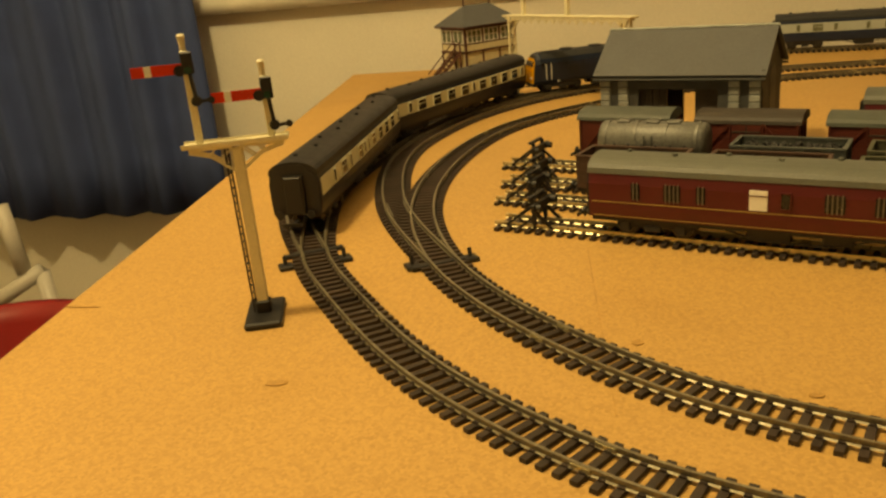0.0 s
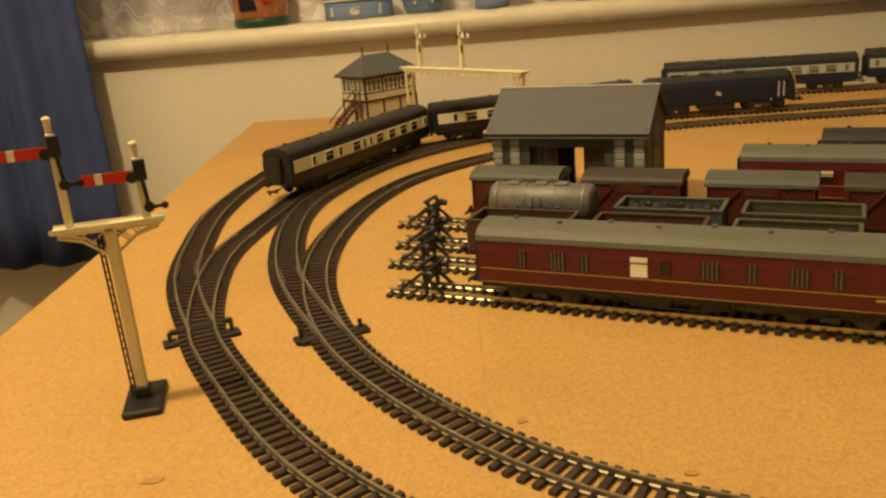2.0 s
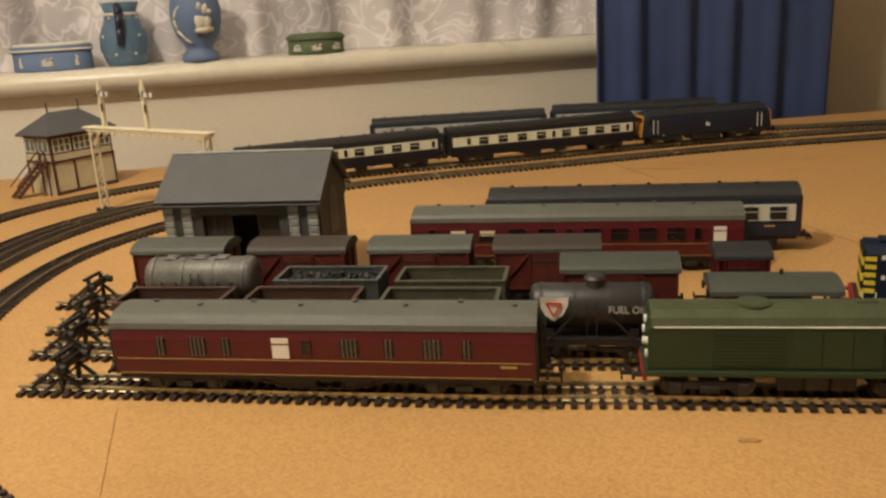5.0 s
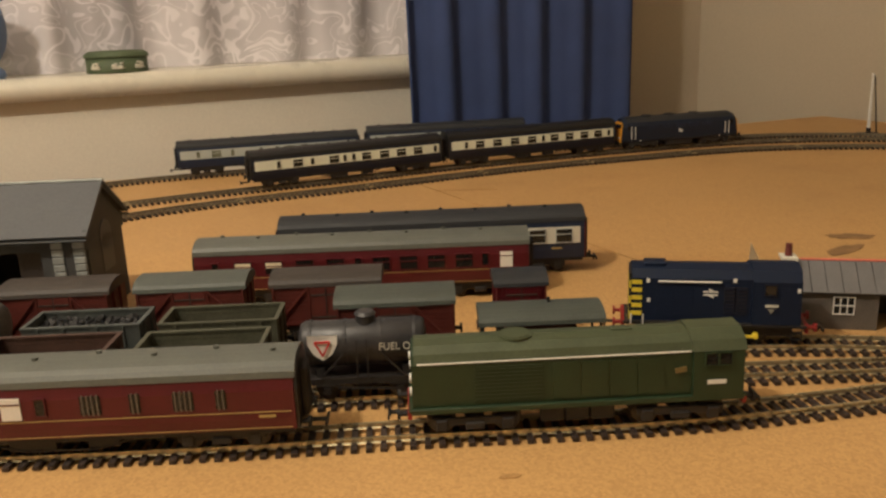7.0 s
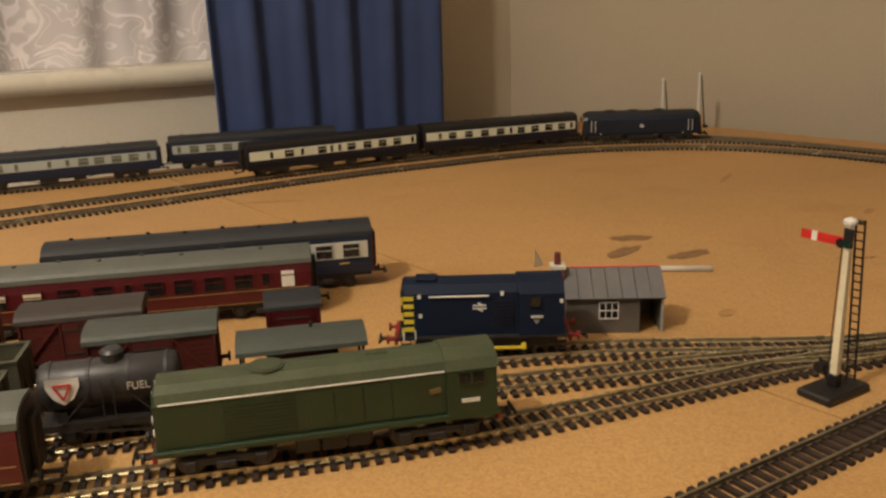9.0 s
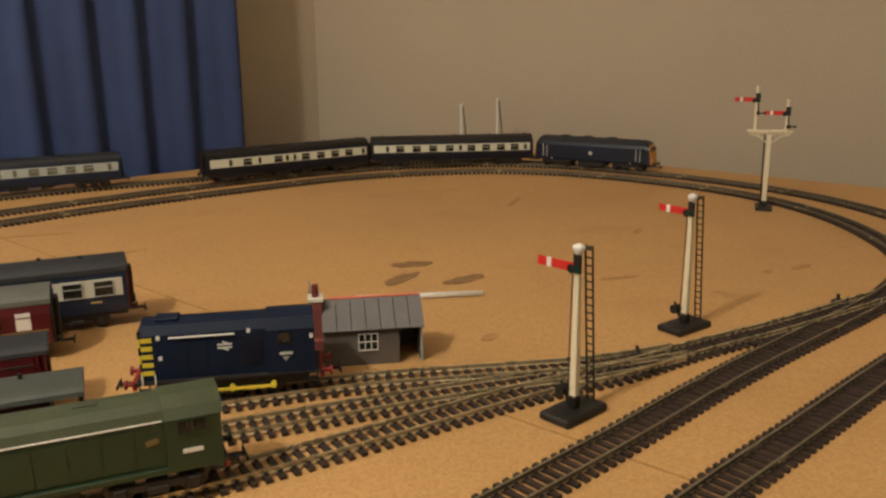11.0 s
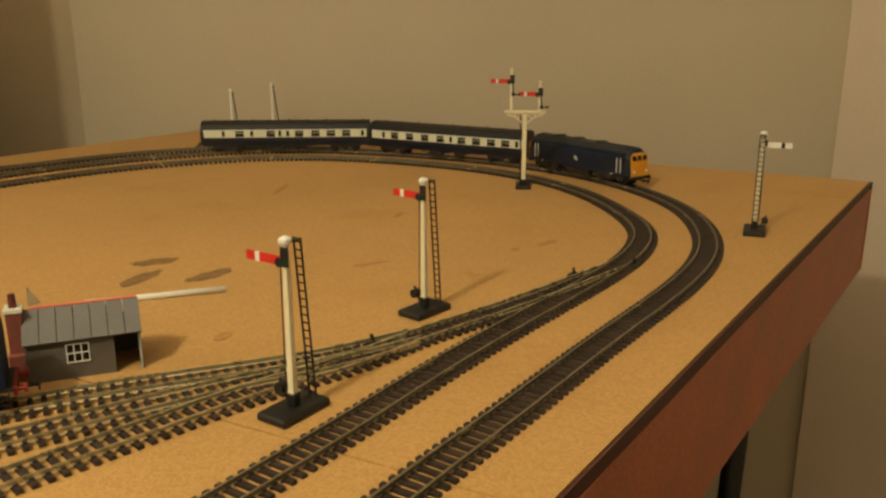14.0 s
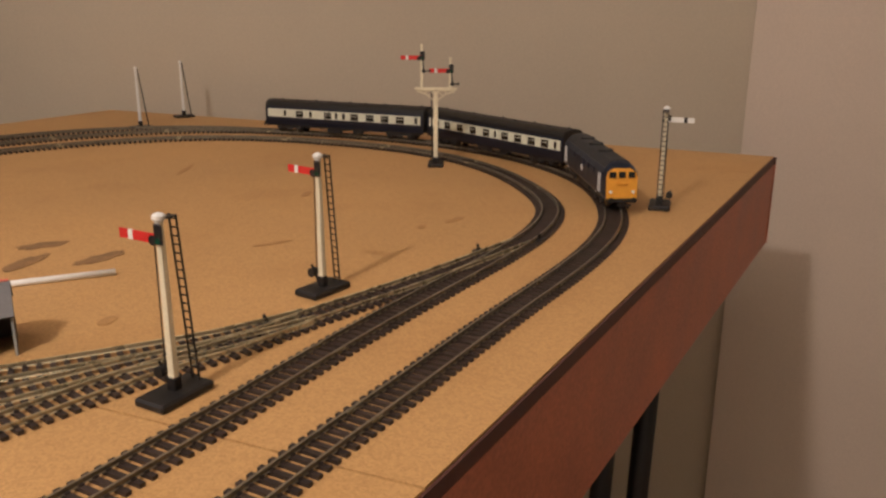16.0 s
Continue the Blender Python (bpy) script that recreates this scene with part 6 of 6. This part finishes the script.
INNER = smooth_path([(.845, .389), (.7, .408), (.6, .418), (.5, .44), (.405, .486), (.371, .5085), (.3325, .545), (.2845, .61), (.25, .68), (.233, .741), (.2255, .79), (.2235, .84), (.230, .91), (.252, 1.0), (.295, 1.09), (.354, 1.15), (.43, 1.20), (.52, 1.242), (.6, 1.258), (.731, 1.255), (.84, 1.241), (1.0, 1.226), (1.175, 1.2), (1.302, 1.17), (1.444, 1.128), (1.515, 1.09), (1.581, 1.04), (1.648, .965), (1.687, .88), (1.703, .79), (1.703, .7), (1.69, .61), (1.648, .51), (1.585, .43), (1.51, .37), (1.43, .329), (1.35, .318), (1.27, .324), (1.21, .334), (1.1, .354), (1.05, .362), (.997, .369), (.945, .375), (.896, .3815), (.845, .389)])
REAR = smooth_path([(.162, .717), (.140, .775), (.122, .839), (.1115, .92), (.1065, 1.0), (.119, 1.13), (.156, 1.26), (.217, 1.345), (.30, 1.398), (.45, 1.455), (.57, 1.495), (.68, 1.491), (.80, 1.461), (.945, 1.422), (1.07, 1.397), (1.20, 1.352), (1.32, 1.302), (1.46, 1.252), (1.584, 1.198), (1.651, 1.146), (1.7, 1.09), (1.745, 1.0), (1.764, .9), (1.768, .8)])
LINK = smooth_path([(.25, .68), (.2255, .744), (.211, .788), (.2015, .826), (.1935, .881), (.190, .95), (.199, 1.03), (.217, 1.085), (.25, 1.155), (.30, 1.22), (.36, 1.268), (.43, 1.304)])
SID = [smooth_path([(.282, .766), (.3455, .732), (.5575, .619), (.617, .590), (.695, .549), (.762, .518), (.839, .489), (.911, .4645), (.96, .446), (1.0065, .4235), (1.06, .406), (1.15, .371), (1.24, .340), (1.30, .321)]),
       smooth_path([(.2825, .826), (.451, .733), (.6085, .6495), (.69, .611), (.757, .579), (.812, .549), (.869, .517), (.92, .487), (.965, .458), (1.01, .426), (1.06, .403)]),
       smooth_path([(.2875, .8715), (.477, .771), (.645, .6815), (.727, .642), (.79, .611), (.84, .582), (.885, .552), (.929, .515), (.975, .473), (1.02, .436), (1.07, .406)]),
       smooth_path([(.2895, .931), (.3875, .8778), (.5477, .7897), (.626, .746), (.6838, .7147)])]


def sleeper_mesh():
    bm = box(B(), (0, 0, 0.0011), (0.0034, 0.030, 0.0022))
    for sy in (-1, 1):
        box(bm, (0, sy * 0.00825, 0.0026), (0.0026, 0.0036, 0.0008))
    me = bpy.data.meshes.new("sleeper")
    bm.to_mesh(me)
    bm.free()
    me.materials.append(M["sleeper"])
    return me


SLEEPER = sleeper_mesh()


def track(label, Q, metal, near, others=(), pitch=0.0075, lift=0.0):
    """Two rails and their sleepers along a plan line; sleepers are left out where another line's lie."""
    root = thing("railway_track", label, "railway track", "tracks of the layout")
    T = np.gradient(Q, axis=0)
    if np.allclose(Q[0], Q[-1]):
        T[0] = T[-1] = Q[1] - Q[-2]
    T /= np.hypot(*T.T)[:, None]
    N = np.c_[-T[:, 1], T[:, 0]]
    prof = [(-0.0011, 0.0), (0.0011, 0.0), (0.0004, 0.0006), (0.0004, 0.0017), (0.0007, 0.0019), (0.0007, 0.0030), (-0.0007, 0.0030), (-0.0007, 0.0019), (-0.0004, 0.0017), (-0.0004, 0.0006)]
    for s in (-1, 1):
        vs, fs = [], []
        n = len(prof)
        for i in [*range(0, len(Q) - 1, 2), len(Q) - 1]:
            c = Q[i] + N[i] * s * 0.00825
            vs += [(c[0] + N[i][0] * y, c[1] + N[i][1] * y, 0.0022 + z + lift) for y, z in prof]
        k = len(vs) // n
        for i in range(k - 1):
            for j in range(n):
                fs.append((i * n + j, i * n + (j + 1) % n, (i + 1) * n + (j + 1) % n, (i + 1) * n + j))
        me = bpy.data.meshes.new("rail")
        me.from_pydata(vs, [], fs)
        me.materials.append(metal)
        r = new("rail", me)
        r.parent = root
        tagged(r, "dull metal rail")
    L = 0.004 * (len(Q) - 1)
    pitch = L / round(L / pitch)
    rng = random.Random(len(Q))
    spots = []
    for i in range(int(round(L / pitch))):
        p, a = on_path(Q, (i + 0.5) * pitch)
        gap, side = 1.0, 1
        for O in others:
            D = np.hypot(*(O - p).T)
            k = int(D.argmin())
            if D[k] < gap:
                gap = float(D[k])
                side = 1 if np.dot(O[k] - p, (-math.sin(radians(a)), math.cos(radians(a)))) < 0 else -1
        if gap < (0.007 if lift > 0.00035 else 0.0012):
            continue
        wide = min(1.0, gap / 0.030) if gap < 0.029 else 1.0
        off = side * (0.015 - 0.015 * wide)
        spots.append((float(p[0]) - off * math.sin(radians(a)), float(p[1]) + off * math.cos(radians(a)), a + rng.uniform(-0.8, 0.8), wide))
    close = [q for q in spots if near(q[0], q[1])][:300]
    rest = [q for q in spots if q not in close]
    for x, y, a, w in close:
        o = new("sleeper", SLEEPER)
        o.parent, o.matrix_basis = root, pose(x, y, lift, 0, 0, a) @ Matrix.Diagonal((1, w, 1, 1))
    if rest:
        bm = B()
        for _ in rest:
            bm.from_mesh(SLEEPER)
        bm.verts.ensure_lookup_table()
        nv = len(SLEEPER.vertices)
        for k, (x, y, a, w) in enumerate(rest):
            m = pose(x, y, lift, 0, 0, a) @ Matrix.Diagonal((1, w, 1, 1))
            for v in bm.verts[k * nv:(k + 1) * nv]:
                v.co = m @ v.co
        o = part("sleeper_run", bm, M["sleeper"], root, "dark brown plastic sleepers")
        tagged(o, kind="stuff")
    return root


def fishplates(root, Q, every):
    """Small metal joiners where one length of track meets the next."""
    first = None
    L = 0.004 * (len(Q) - 1)
    for k in range(int(L / every)):
        p, a = on_path(Q, 0.09 + k * every)
        for sy in (-1, 1):
            m = pose(float(p[0]), float(p[1]), 0, 0, 0, a) @ Matrix.Translation((0, sy * 0.00825, 0.0035))
            if first is None:
                first = part("rail_joiner", box(B(), (0, 0, 0), (0.009, 0.0021, 0.0024), 0.0003), M["rail_new"], root, "bright metal rail joiner")
                first.matrix_basis = m
            else:
                again(first, "rail_joiner", m, root)


def turnout_parts(root, Q, toe, crossing):
    """The tie bar under a turnout's blades, and the check rails beside its crossing."""
    p, a = on_path(Q, toe)
    o = part("tie_bar", box(B(), (0, 0, 0.0019), (0.0042, 0.040, 0.0026), 0.0004), M["black"], root, "black plastic tie bar")
    o.matrix_basis = pose(float(p[0]), float(p[1]), 0, 0, 0, a)
    for sy in (-1, 1):
        bm = B()
        for j in range(6):
            p0, a0 = on_path(Q, crossing - 0.018 + j * 0.006)
            p1, a1 = on_path(Q, crossing - 0.012 + j * 0.006)
            q0 = Vector((float(p0[0]) - sy * 0.0062 * math.sin(radians(a0)), float(p0[1]) + sy * 0.0062 * math.cos(radians(a0)), 0.0042))
            q1 = Vector((float(p1[0]) - sy * 0.0062 * math.sin(radians(a1)), float(p1[1]) + sy * 0.0062 * math.cos(radians(a1)), 0.0042))
            bar(bm, q0, q1, 0.0008, 0.0018)
        part("check_rail", bm, M["rail"], root)


def in_front(x, y):
    return y < 1.0 and (x < 0.6 or y < 0.5)


outer = track("outer loop of dark sleepered model track with dull rails", OUTER, M["rail"], in_front)
inner = track("inner loop of dark sleepered model track with dull rails", INNER, M["rail"], in_front, (OUTER,), lift=0.0001)
rear = track("rear track of the loop with dull rails", REAR, M["rail"], in_front, (OUTER,), lift=0.0002)
link = track("short linking track between the two loops", LINK, M["rail"], in_front, (OUTER, INNER), lift=0.0003)
fishplates(outer, OUTER, 0.168)
fishplates(inner, INNER, 0.168)
turnout_parts(rear, REAR, 0.012, 0.135)
turnout_parts(link, LINK, 0.012, 0.135)
for i, Q in enumerate(SID):
    track("yard siding of brassy railed model track", Q, M["rail_new"], lambda x, y: True, [INNER] + SID[:i], 0.0076, lift=0.0004 + 0.0001 * i)
stop = buffer_stop()
for i, Q in enumerate(SID):
    p, a = on_path(Q, 0.030)
    ob = stop if i == 0 else copy_thing(stop, Matrix())
    ob.matrix_basis = pose(float(p[0]), float(p[1]), 0.0024, 0, 0, a)
for x, y, a in ((0.1445, 0.704, 112), (0.181, 0.713, 112), (0.227, 0.690, 112), (0.2625, 0.698, 112), (1.262, 0.349, 170), (1.315, 0.309, 170), (1.05, 0.427, 155)):
    r = thing("point_lever", "small black point lever beside the track", "point lever", "point levers")
    bm = box(B(), (0, 0, 0.0015), (0.010, 0.009, 0.003), 0.0006)
    part("base", bm, M["black"], r)
    part("handle", rod(B(), (0, 0, 0.002), (0.002, 0, 0.008), 0.0013), M["black"], r)
    r.matrix_basis = pose(x, y, 0, 0, 0, a)

# ---- the train ----
LEAD = [(0.085, "small"), (0.165, "big"), (0.27, "big"), (0.375, "big"), (0.48, "big"), (0.55, "small"), (0.62, "big"), (0.715, "big"), (0.81, "big"), (0.90, "big"), (0.97, "small")]
TAIL = [(0.12, "small"), (0.22, "big"), (0.295, "small"), (0.41, "big"), (0.467, "small"), (0.515, "small"), (0.585, "big"), (0.685, "big"), (0.78, "big"), (0.875, "big"), (0.975, "small")]
tail_coach = coach("passenger_coach", "blue-black and cream brake coach at the tail of the moving train", 0.271, "night_blue", "black", "ivory", TAIL, "black", trim_mat="ivory", group="coaches of the train")
lead_coach = coach("passenger_coach", "blue-black and cream coach of the moving train", 0.271, "night_blue", "black", "ivory", LEAD, "black", trim_mat="ivory", group="coaches of the train")
engine = main_loco()
S_START, SPEED, SLOWING = 1.108, 0.1460, 0.0006


def motions():
    """The train runs round the outer loop at an even pace; each vehicle rides on its two bogies."""
    for ob, back, length, pivot in ((tail_coach, -0.006, 0.271, 0.0955), (lead_coach, 0.2775, 0.271, 0.0955), (engine, 0.561, 0.198, 0.061)):
        rows = []
        for k in range(65):
            t = k * 0.25
            mid = S_START + SPEED * t - SLOWING * t * t + back + length / 2
            a, _ = on_path(OUTER, mid - pivot)
            b, _ = on_path(OUTER, mid + pivot)
            c = (a + b) / 2
            rows.append((t, pose(float(c[0]), float(c[1]), RAIL, 0, 0, math.degrees(math.atan2(b[1] - a[1], b[0] - a[0])))))
        walk(ob, rows)


motions()
